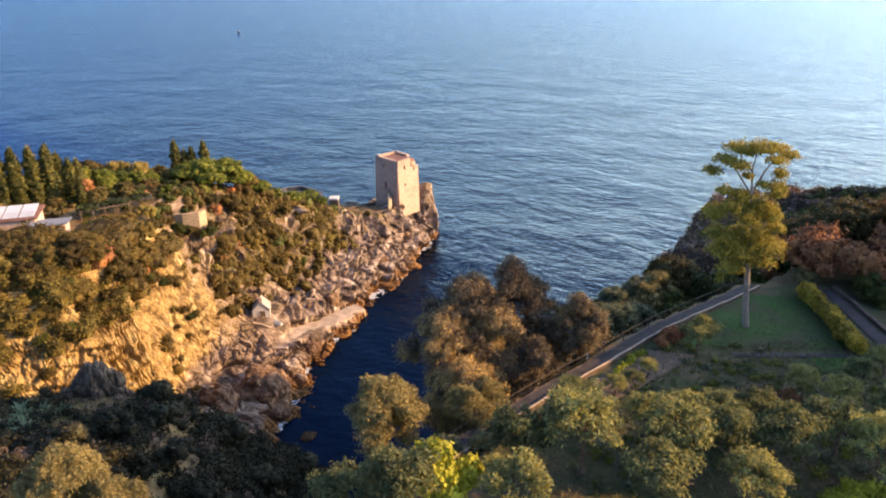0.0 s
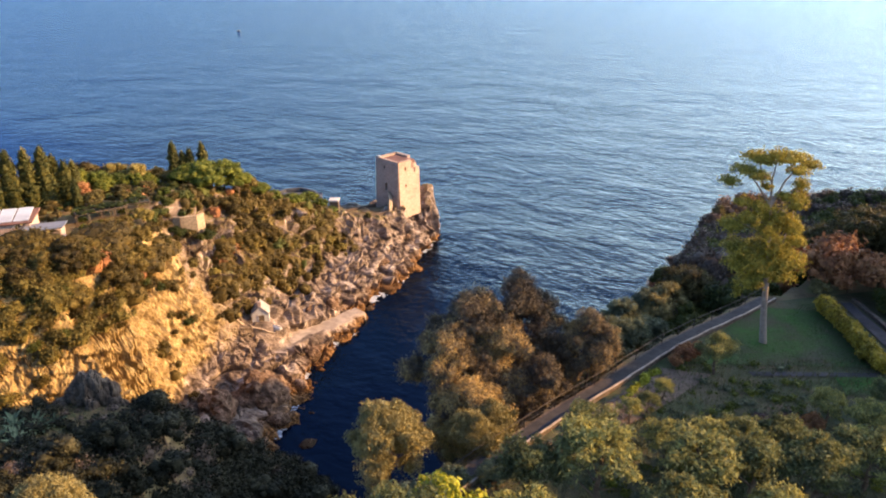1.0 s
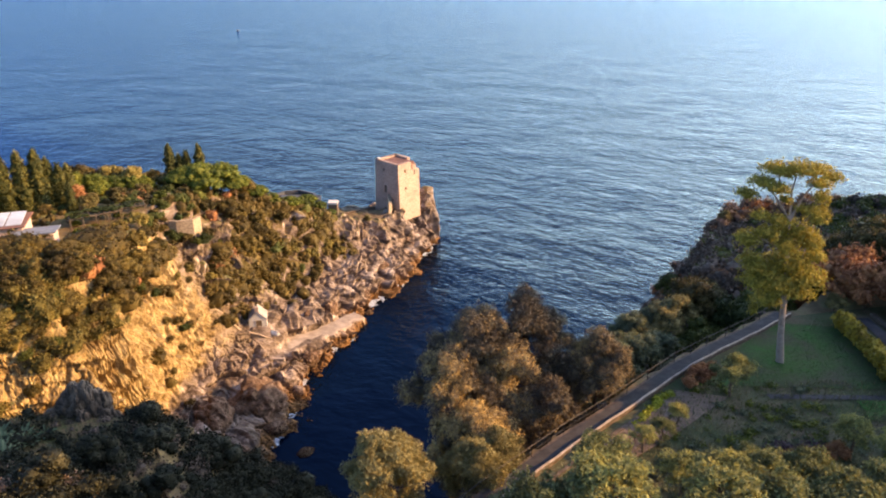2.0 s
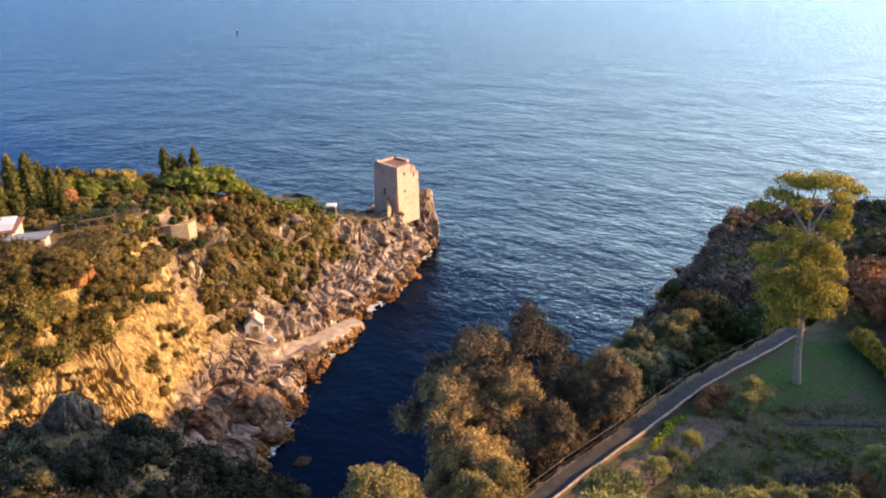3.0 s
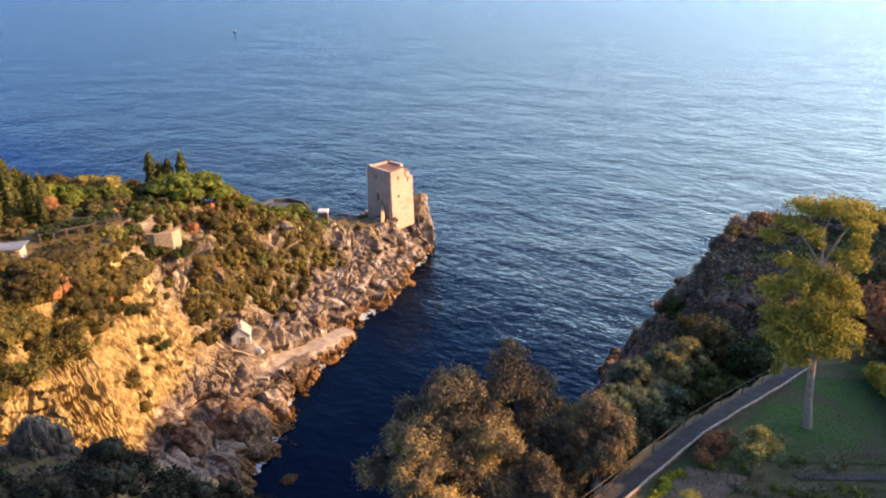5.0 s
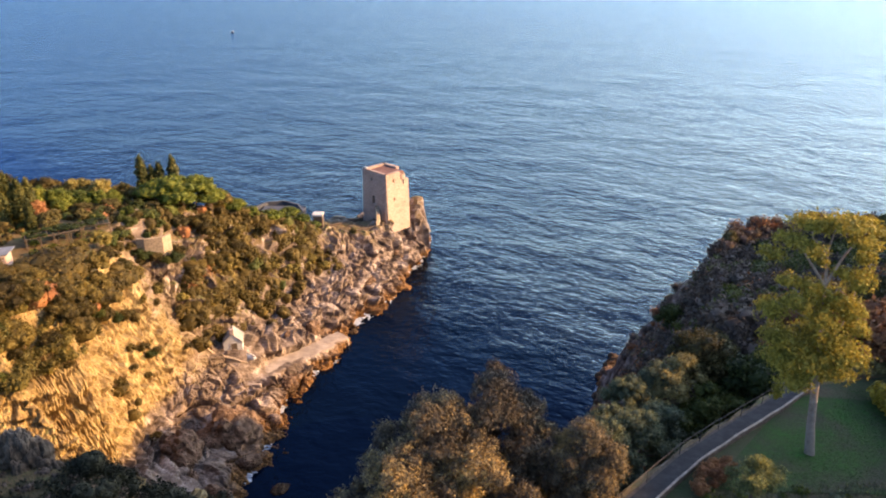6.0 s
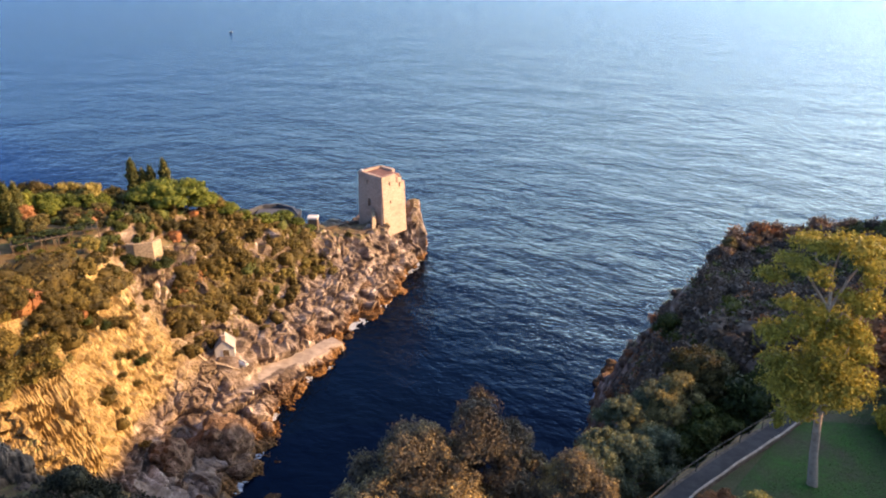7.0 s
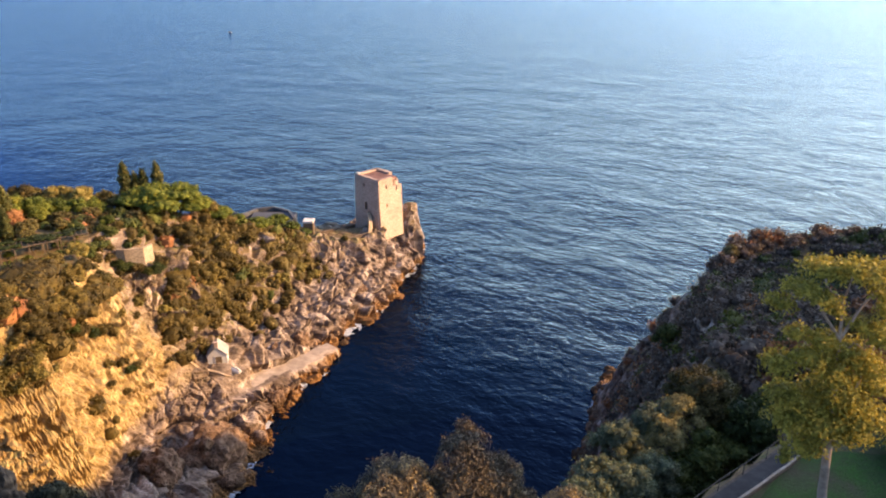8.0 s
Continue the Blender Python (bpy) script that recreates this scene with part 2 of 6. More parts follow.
def masonry(name, a, b_color, mortar, course=0.35):
    """Rubble wall, too far off to tell its stones."""
    m, nt, b = material(name, 0.92, 0.2)
    p = place(nt, (1, 1, 1.4), world_space=False)
    v = node(nt, "ShaderNodeTexVoronoi", Scale=1 / course)
    nt.links.new(p, v.inputs["Vector"])
    f, g = noise_tex(nt, p, 2.4, 5, 0.65), noise_tex(nt, p, 0.25, 3)
    c = ramp(nt, f, [(0.3, a), (0.7, b_color)])
    c = mixed(nt, ranged(nt, v.outputs["Distance"], 0.35, 0.75, 0, 0.6), c, mortar)
    c = mixed(nt, ranged(nt, g, 0.45, 0.7, 0, 0.45), c, tuple(q * 0.6 for q in a))
    nt.links.new(c, b.inputs["Base Color"])
    nt.links.new(bump(nt, f, 0.6, 0.12), b.inputs["Normal"])
    return m


ROCK = rock_material()
BOULDER = boulder_material()
SEA = sea_material()
FOAM = foam_material()
SCRUB = leaf_material("maquis_leaves", (0.016, 0.012, 0.004), (0.066, 0.048, 0.013), (0.175, 0.125, 0.034))
SCRUB_GREEN = leaf_material("evergreen_leaves", (0.013, 0.020, 0.006), (0.043, 0.056, 0.012), (0.115, 0.12, 0.025))
# evergreen leaves with the spur's shade darkened into their colour
SHADE_SCRUB = leaf_material("shade_darkened_leaves", (0.011, 0.012, 0.007), (0.036, 0.036, 0.020), (0.100, 0.092, 0.052), 0.12, 0.12)
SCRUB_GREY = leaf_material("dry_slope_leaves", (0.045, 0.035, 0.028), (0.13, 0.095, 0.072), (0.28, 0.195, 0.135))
SCRUB_RED = leaf_material("russet_leaves", (0.12, 0.050, 0.024), (0.27, 0.115, 0.050), (0.44, 0.22, 0.09))
ROUND = leaf_material("round_tree_leaves", (0.022, 0.019, 0.008), (0.080, 0.066, 0.021), (0.22, 0.175, 0.053))
AGAVE = leaf_material("agave_leaves", (0.05, 0.075, 0.045), (0.12, 0.165, 0.09), (0.2, 0.24, 0.13))
OAK = leaf_material("brown_oak_leaves", (0.016, 0.012, 0.004), (0.074, 0.055, 0.014), (0.205, 0.150, 0.037))
TAWNY = leaf_material("tawny_leaves", (0.036, 0.030, 0.009), (0.125, 0.100, 0.026), (0.30, 0.235, 0.058))
BRIGHT = leaf_material("bright_broad_leaves", (0.022, 0.033, 0.006), (0.085, 0.105, 0.014), (0.225, 0.22, 0.032), 0.2, 0.25)
SAGE = leaf_material("sage_leaves", (0.055, 0.066, 0.042), (0.125, 0.145, 0.085), (0.27, 0.26, 0.12), 0.2, 0.3)
GOLDEN = leaf_material("golden_leaves", (0.056, 0.051, 0.022), (0.155, 0.135, 0.055), (0.33, 0.27, 0.105), 0.2, 0.25)
TAMARISK = leaf_material("feathery_leaves", (0.036, 0.030, 0.025), (0.14, 0.110, 0.072), (0.66, 0.46, 0.165), 0.2, 0.2)
OLIVE = leaf_material("olive_leaves", (0.060, 0.072, 0.032), (0.17, 0.185, 0.075), (0.46, 0.42, 0.125), 0.25, 0.4)
GUM = leaf_material("gum_tree_leaves", (0.065, 0.066, 0.014), (0.21, 0.185, 0.032), (0.45, 0.355, 0.06), 0.2, 0.3)
LEMON = leaf_material("bright_leaves", (0.11, 0.12, 0.012), (0.34, 0.34, 0.03), (0.58, 0.52, 0.05))
# yellow leaves, with the gold of low sun raised into the colour
HEDGE = leaf_material("hedge_leaves", (0.16, 0.12, 0.018), (0.42, 0.30, 0.035), (0.68, 0.46, 0.05))
PINE = leaf_material("pine_needles", (0.022, 0.032, 0.006), (0.082, 0.104, 0.014), (0.215, 0.22, 0.030), 0.2, 0.25)
CYPRESS = leaf_material("cypress_needles", (0.013, 0.017, 0.006), (0.038, 0.042, 0.011), (0.11, 0.098, 0.023), 0.15, 0.12)
GRASS = leaf_material("grass_blades", (0.032, 0.068, 0.012), (0.050, 0.105, 0.020), (0.10, 0.145, 0.036))
DRY_GRASS = leaf_material("dry_grass_blades", (0.07, 0.078, 0.035), (0.14, 0.14, 0.065), (0.23, 0.20, 0.095))
BARK = mottled("bark", (0.08, 0.055, 0.035), (0.17, 0.12, 0.08), 6, 0.95, 0.03)
PALE_BARK = mottled("pale_bark", (0.24, 0.17, 0.13), (0.42, 0.32, 0.25), 4, 0.85, 0.02)


# ---- mesh helpers ----
def mesh_from(name, verts, faces, smooth_faces=True):
    me = bpy.data.meshes.new(name)
    verts, faces = np.asarray(verts, np.float32), np.asarray(faces, np.int32)
    k = faces.shape[1]
    me.vertices.add(len(verts))
    me.vertices.foreach_set("co", verts.ravel())
    me.loops.add(faces.size)
    me.loops.foreach_set("vertex_index", faces.ravel())
    me.polygons.add(len(faces))
    me.polygons.foreach_set("loop_start", np.arange(0, faces.size, k, dtype=np.int32))
    me.polygons.foreach_set("use_smooth", np.full(len(faces), smooth_faces))
    me.update(calc_edges=True)
    return me


def grid_faces(nx, ny):
    i = np.arange(ny - 1)[:, None] * nx + np.arange(nx - 1)[None]
    return np.stack([i, i + 1, i + nx + 1, i + nx], -1).reshape(-1, 4)


def axis_steps(stations):
    out = [stations[0][0]]
    for (a, step), (b, _) in zip(stations, stations[1:]):
        n = max(1, round((b - a) / step))
        out += list(a + (b - a) * np.arange(1, n + 1) / n)
    return np.array(out)


def part(name, shape, mat, parent=None, label=""):
    """Links a bmesh or a mesh as one object, under a thing or a part."""
    if isinstance(shape, bmesh.types.BMesh):
        me = bpy.data.meshes.new(name)
        bmesh.ops.recalc_face_normals(shape, faces=shape.faces[:])
        shape.to_mesh(me)
        shape.free()
    else:
        me = shape
    if mat and not me.materials:
        me.materials.append(mat)
    ob = new(name, me)
    ob.parent = parent
    if label:
        ob["label"] = label
    return ob


def empty(name, m=None):
    ob = new(name)
    ob.empty_display_size = 0.3
    if m is not None:
        ob.matrix_basis = m
    return ob


def block(bm, x0, x1, y0, y1, z0, z1, bevel=0.0, m=None):
    """A box with softened edges, added to bm."""
    made = bmesh.ops.create_cube(bm, size=1, matrix=Matrix.Translation(((x0 + x1) / 2, (y0 + y1) / 2, (z0 + z1) / 2)) @ Matrix.Diagonal((x1 - x0, y1 - y0, z1 - z0, 1)))
    if bevel:
        edges = list({e for v in made["verts"] for e in v.link_edges})
        verts = bmesh.ops.bevel(bm, geom=edges, offset=bevel, segments=1, affect="EDGES")["verts"]
    else:
        verts = made["verts"]
    if m is not None:
        bmesh.ops.transform(bm, matrix=m, verts=verts)
    return bm


def blocks(*rows, bevel=0.02):
    bm = bmesh.new()
    for r in rows:
        block(bm, *r, bevel=bevel)
    return bm


def tube(points, radii, sides=7):
    """Verts and faces of a tapered, bent limb."""
    pts, verts = [Vector(p) for p in points], []
    for i, (p, r) in enumerate(zip(pts, radii)):
        way = (pts[min(i + 1, len(pts) - 1)] - pts[max(i - 1, 0)]).normalized()
        side = way.cross(Vector((0.3, 0.9, 0.1))).normalized()
        other = way.cross(side)
        for k in range(sides):
            a = 2 * math.pi * k / sides
            q = p + (side * math.cos(a) + other * math.sin(a)) * r * (1 + 0.12 * math.sin(3 * a + i))
            verts.append(q[:])
    faces = [[i * sides + k, i * sides + (k + 1) % sides, (i + 1) * sides + (k + 1) % sides, (i + 1) * sides + k] for i in range(len(pts) - 1) for k in range(sides)]
    return np.array(verts), np.array(faces)


def joined(pieces):
    verts, faces, n = [], [], 0
    for v, f in pieces:
        verts.append(v)
        faces.append(np.asarray(f) + n)
        n += len(v)
    return np.concatenate(verts), np.concatenate(faces)


def limbs(rng, base, height, spread, count, radius, lean=(0, 0), crook=0.25, low=0.35):
    """A tapered trunk with limbs; the limbs' ends come back too."""
    top = Vector((base[0] + lean[0], base[1] + lean[1], base[2] + height))
    b = Vector(base)
    n = 7
    trunk = [b.lerp(top, i / n) + Vector((rng.normal(0, crook * 0.25), rng.normal(0, crook * 0.25), 0)) * (0 < i) for i in range(n + 1)]
    pieces = [tube(trunk, [radius * (1.5 if i == 0 else 1.1 - 0.85 * i / n) for i in range(n + 1)], 8)]
    ends = [trunk[-1]]
    for k in range(count):
        f = low + (1 - low) * (k + rng.random()) / count * 0.95
        start = trunk[min(n, int(f * n))]
        a = k * 2.4 + rng.normal(0, 0.4)
        reach = spread * (0.6 + 0.5 * rng.random()) * (1.1 - 0.45 * f)
        end = start + Vector((math.cos(a) * reach, math.sin(a) * reach, reach * (0.35 + 0.5 * rng.random())))
        mid = start.lerp(end, 0.5) + Vector((rng.normal(0, crook), rng.normal(0, crook), 0.12 * reach))
        r = radius * (0.75 - 0.5 * f)
        pieces.append(tube([start, mid, end], [r, r * 0.6, r * 0.2], 5))
        ends.append(end)
    return joined(pieces), ends


def ball_quads(n):
    """A ball of quads: a cube's faces, each cut n by n, blown up."""
    t = np.tan(np.linspace(-1, 1, n + 1) * math.pi / 4)
    a, b = np.meshgrid(t, t)
    one = np.ones_like(a)
    sides = [np.stack(q, -1).reshape(-1, 3) for q in ((one, a, b), (-one, b, a), (a, -one, b), (b, one, a), (a, b, one), (b, a, -one))]
    v = np.concatenate(sides)
    return v / np.linalg.norm(v, axis=1)[:, None], np.concatenate([grid_faces(n + 1, n + 1) + k * (n + 1) ** 2 for k in range(6)])


BALL = ball_quads(3)
BALL_LOW = ball_quads(2)


def leaves(rng, blobs, density, size, jitter=0.42, slim=0.65, inner=0.7, droop=0.0, core=0.8, ball=BALL):
    """Leaf quads laid over the shells of lumpy blobs (x, y, z, rx, ry, rz), with dense twigs inside; density: leaves per square metre of shell."""
    cores, faces, out, base = [], [], [], 0

    def lump_of(d, x, y, z):
        return 1 + 0.34 * vnoise(d[:, 0] * 2.2 + x, d[:, 1] * 2.2 + y, d[:, 2] * 2.2 + z, 3) + 0.22 * vnoise(d[:, 0] * 5 + x, d[:, 1] * 5 + y, d[:, 2] * 5 + z, 4)

    for x, y, z, rx, ry, rz in blobs:
        axes = np.array([rx, ry, rz])
        if core:
            d, f = ball
            cores.append(np.array([x, y, z]) + d * (core * lump_of(d, x, y, z))[:, None] * axes)
            faces.append(f + base)
            base += len(d)
        n = max(8, int(density * 4 * math.pi * ((rx * ry) ** 1.6 / 3 + (rx * rz) ** 1.6 / 3 + (ry * rz) ** 1.6 / 3) ** (1 / 1.6)))
        d = rng.normal(size=(n, 3))
        d /= np.linalg.norm(d, axis=1)[:, None]
        d[:, 2] = np.where(d[:, 2] < -0.35, -d[:, 2] * 0.6, d[:, 2])
        r = (inner + (1 - inner) * rng.random(n) ** 0.45) * lump_of(d, x, y, z) + 0.12 * (rng.random(n) ** 4)
        c = np.array([x, y, z]) + d * r[:, None] * axes
        normal = d / axes * axes.min() + rng.normal(0, jitter, (n, 3))
        normal /= np.linalg.norm(normal, axis=1)[:, None] + 1e-9
        a = np.cross(normal, rng.normal(size=(n, 3)))
        a[:, 2] -= droop
        a -= (a * normal).sum(1)[:, None] * normal
        a /= np.linalg.norm(a, axis=1)[:, None] + 1e-9
        b = np.cross(normal, a)
        s = size * (0.6 + 0.8 * rng.random(n))[:, None]
        a, b = a * s * 0.5, b * s * 0.5 * slim
        out.append(np.stack([c - a + b * 0.3, c + b, c + a - b * 0.2, c - b], 1).reshape(-1, 3))
    v = np.concatenate(cores + out)
    loose = np.arange(base, len(v)).reshape(-1, 4)
    return v, np.concatenate(faces + [loose]) if core else loose


def plume_crown(rng, height, low, radius, count, small):
    """Cloudy heads that fan out from a trunk, each of several tufts, over smaller ones lower down."""
    out = []
    for k in range(count):
        a, f = k * 2.4 + rng.normal(0, 0.3), math.sqrt((k + 0.5) / count)
        s = radius * small * (0.7 + 0.7 * rng.random())
        top = height - (height - low) * (0.55 * f * f + 0.16 * rng.random()) - s
        x, y = math.cos(a) * radius * f, math.sin(a) * radius * f
        out.append((x, y, top, s, s, s * 1.05))
        for _ in range(4):
            q = rng.normal(size=3)
            q /= np.linalg.norm(q)
            r = s * (0.35 + 0.3 * rng.random())
            out.append((x + q[0] * s * 0.85, y + q[1] * s * 0.85, top + abs(q[2]) * s * 0.8, r, r, r * 1.2))
        if k % 2 == 0:
            out.append((x * 0.8, y * 0.8, top - 1.7 * s, s * 0.9, s * 0.9, s * 1.3))
    return out


def blob_crown(rng, x, y, z, r, h, count, small):
    """A crown's blobs: count lumps of about small of its radius, on and in an upright egg."""
    out = []
    for k in range(count):
        d = rng.normal(size=3)
        d /= np.linalg.norm(d)
        d[2] = abs(d[2]) * 1.1 - 0.35
        f = 0.45 + 0.45 * rng.random()
        s = r * small * (0.55 + 0.95 * rng.random() ** 1.5)
        out.append((x + d[0] * r * f, y + d[1] * r * f, z + h * 0.5 + d[2] * h * 0.5 * f, s, s, s * (0.7 + 0.3 * rng.random())))
    return out


def facets(x, y, z, seed=0):
    """Broken slabs: each cell a block with its own height and tilt."""
    ix, iy, iz = (np.floor(v).astype(np.int64) for v in (x, y, z))
    best, out, edge = np.full(x.shape, 9.0), np.zeros(x.shape), np.full(x.shape, 9.0)
    for dx in (-1, 0, 1):
        for dy in (-1, 0, 1):
            for dz in (-1, 0, 1):
                a, b, c = ix + dx, iy + dy, iz + dz
                px, py, pz = a + hash3(a, b, c, seed) - x, b + hash3(a, b, c, seed + 1) - y, c + hash3(a, b, c, seed + 2) - z
                d = np.sqrt(px * px + py * py + pz * pz)
                h = hash3(a, b, c, seed + 3) - 0.5 + 1.3 * (px * (hash3(a, b, c, seed + 4) - 0.5) + py * (hash3(a, b, c, seed + 5) - 0.5) + pz * (hash3(a, b, c, seed + 6) - 0.2))
                near = d < best
                edge = np.where(near, best, np.minimum(edge, d))
                out, best = np.where(near, h, out), np.where(near, d, best)
    return out - 0.55 * (1 - smooth(0.0, 0.16, edge - best))


# ---- the lie of the land ----
# stations along y: the inner shore of the tower headland, its seaward shore, its height
LEFT_Y = (20, 60, 77, 88, 95, 101, 108, 122, 131, 143, 155, 165, 176, 184, 195, 205, 214, 219, 223)
LEFT_X = (5, 0, -7, -13, -21.5, -28, -29, -27.5, -27, -23, -19, -14.5, -10.5, -8.5, -5, -2.5, -3, -7, -14)
# the foot of the ochre cliff, which turns away from the shore
BANK_Y = (80, 90, 97, 101, 108, 122)
BANK_X = (-45, -37, -31, -28, -29, -27.5)
FAR_Y = (20, 120, 140, 160, 176, 190, 200, 210, 223)
FAR_X = (-260, -190, -130, -82, -58, -47, -37, -27, -16)
TOP_Y = (20, 55, 66, 72, 75.5, 78, 81, 84, 87, 92, 97, 102, 120, 140, 150, 160, 170, 178, 186, 195, 208, 223)
TOP_Z = (40, 33.5, 30, 29, 28.5, 25, 15, 10, 11, 21, 33, 36.5, 35, 34.5, 31.5, 26, 20, 16, 12.5, 11.5, 9, 2)
# the hill out of sight, a hundred metres to the side, heights fitted to the shade it casts
HILL_Y = (20, 38, 48, 56, 60, 65, 69, 80, 88, 95, 101, 107, 113, 119, 126, 140)
HILL_Z = (91, 91, 90, 87, 79, 79, 91, 92, 88, 79, 71, 66, 61, 55, 43, -60)
RIGHT_Y = (10, 30, 45, 58, 70, 84, 95, 108, 120, 134, 150, 170, 200, 240)
RIGHT_X = (-30, -24, -16, -7, 2, 9.5, 14.5, 22.5, 28, 32, 40, 54, 80, 140)
LANE = ((-2.6, 26.4), (2.6, 32.2), (6.4, 36.1), (9.15, 38.65), (12.4, 41.85), (14.7, 44.1), (17.5, 46.35), (21.0, 49.0), (24.5, 51.9))


def shore_left(y):
    return np.interp(y, LEFT_Y, LEFT_X)


def lane_side(x, y):
    """Metres to the garden's side (+) or the sea's side (-) of the lane."""
    best, out = np.full(np.shape(x), 1e9), np.zeros(np.shape(x))
    for (ax, ay), (bx, by) in zip(LANE, LANE[1:]):
        l = math.hypot(bx - ax, by - ay)
        ux, uy = (bx - ax) / l, (by - ay) / l
        t = np.clip((x - ax) * ux + (y - ay) * uy, 0, l)
        d = np.hypot(x - ax - t * ux, y - ay - t * uy)
        side = (x - ax) * uy - (y - ay) * ux
        out = np.where(d < best, np.sign(side) * d, out)
        best = np.minimum(best, d)
    return out


def land(x, y):
    """Height of the land over the sea, on arrays."""
    x, y = np.asarray(x, float), np.asarray(y, float)
    wob = 1.6 * fbm(x / 13, y / 13, 0, 3, 5)
    # tower headland
    d = shore_left(y) + wob - x
    far = x - np.interp(y, FAR_Y, FAR_X) + wob
    shift = 0.85 * np.clip(-50 - x, 0, 22) - 0.85 * np.clip(x + 50, 0, 15) * smooth(84, 90, y)
    inland = y + 1.2 * wob + shift * (1 - smooth(96, 110, y))
    top = np.interp(np.where((y > 83) & (x > -50), np.maximum(inland, 84.5), inland), TOP_Y, TOP_Z)
    near = smooth(90, 97, y)
    cliff = near * (1 - smooth(121, 132, y))
    gentle = np.where(d < 14, d * 0.68, 9.5 + (d - 14) * 1.75)
    c = np.where(y < 122, np.interp(y, BANK_Y, BANK_X) + wob - x, d)
    bank = np.where(c < 17, np.maximum(c * 0.46, np.minimum(d * 0.46, 3.0)), 7.8 + (c - 17) * 5.2)
    bank = np.minimum(bank, 29.5 + 0.25 * np.clip(c - 21, 0, 9) + 5.0 * smooth(22.2, 24.5, c))
    slope = cliff * bank + (1 - cliff) * (near * gentle + (1 - near) * d * 1.0)
    tip = smooth(176, 190, y)
    slope = slope * (1 - tip) + tip * d * 1.7
    left = np.minimum(slope, top + 0.06 * np.clip(d - 34, 0, 80))
    # quay and the hut's ledge
    left = left * (1 - ledge(x, y)) + (quay_height(x, y) - 0.3) * ledge(x, y)
    hut = np.exp(-(((x + 37.5) / 4.2) ** 2 + ((y - 134.5) / 4.5) ** 2) ** 2)
    left = left * (1 - hut) + 8.9 * hut
    left = left + 3.2 * np.exp(-(((x + 49.8) / 3.6) ** 2 + ((y - 135.0) / 3.2) ** 2))
    left = left - 3.4 * np.exp(-(((x + 41.5) / 3.2) ** 2 + ((y - 113.5) / 5.5) ** 2))
    left = np.minimum(left, far * 1.8)
    left = left + 12.0 * np.exp(-(((x + 4.6) / 2.8) ** 2 + ((y - 203.5) / 4.5) ** 2)) * smooth(0, 2, left)
    left = np.where(y > 223, -4, left)
    # garden headland
    e = x - np.interp(y, RIGHT_Y, RIGHT_X) + wob * 0.7
    table = 56.8 - 0.06 * np.clip(y - 25, 0, 30) - 0.32 * np.clip(y - 57, 0, 48) + 0.2 * np.clip(x - 40, 0, 22) * (1 - 0.5 * smooth(68, 100, y)) - 2.0 * np.clip(y - 117, 0, 100)
    foot = 62 + 14 * smooth(78, 95, y)
    far_side = np.clip((x - foot) / (100 - foot), 0, 1)
    table = table * (1 - far_side) + far_side * (np.interp(y, HILL_Y, HILL_Z) - 0.25 * np.clip(x - 100, 0, 400))
    inside = lane_side(x, y)
    w = 1 - smooth(51, 64, y)
    garden = np.minimum(table, np.maximum(e, 0) * 2.05 + np.minimum(e, 0))
    fall = table + np.clip(inside + 1.0, -70, 0) * 1.25 - 1.6 * (1 - smooth(-1.3, -0.9, inside))
    garden = np.minimum(garden, w * fall + (1 - w) * table)
    keep = w * smooth(-1.2, -0.9, inside) * smooth(-30, -8, x + 20)
    garden = garden * (1 - keep) + table * keep
    garden = garden + 14.0 * np.exp(-(((x + 17) / 7) ** 2 + ((y - 26.5) / 6) ** 2))
    z = np.maximum(left, garden)
    return np.maximum(z, -6)


QUAY = (-36.2, 129.6, -19.5, 152.0)


def quay_height(x, y):
    """The quay's top, which falls towards its seaward end."""
    return 2.0 + 3.0 * np.clip((152.0 - y) / 22.4, 0, 1.1) ** 1.5


def ledge(x, y):
    """1 on the quay, 0 off it."""
    ax, ay, bx, by = QUAY
    l = math.hypot(bx - ax, by - ay)
    ux, uy = (bx - ax) / l, (by - ay) / l
    t = ((x - ax) * ux + (y - ay) * uy) / l
    s = (x - ax) * uy - (y - ay) * ux
    half = 2.9 - 1.7 * t
    return smooth(-0.05, 0.03, t) * (1 - smooth(0.97, 1.05, t)) * smooth(-half - 1.2, -half, s) * (1 - smooth(half, half + 0.8, s))


def rocky(x, y, z):
    """How bare and craggy the land is, 0 to 1."""
    d = shore_left(y) - x
    left = (x < 0) & (y > 80)
    shore = (1 - smooth(6, 13, z)) * smooth(101, 106, y)
    wall = smooth(92, 97, y) * (1 - smooth(122, 130, y)) * smooth(12, 16, d) * (1 - smooth(25, 31, z))
    tip = smooth(172, 184, y)
    r = np.maximum(np.maximum(shore, wall), tip) * left
    r = r * (1 - 0.75 * smooth(-32, -28, x) * (1 - smooth(-19, -16, x)) * smooth(182, 186, y) * (1 - smooth(200, 204, y)))
    right = (x > 5) & (y > 85) & (z < 30)
    return np.where(right, 0.35, r)


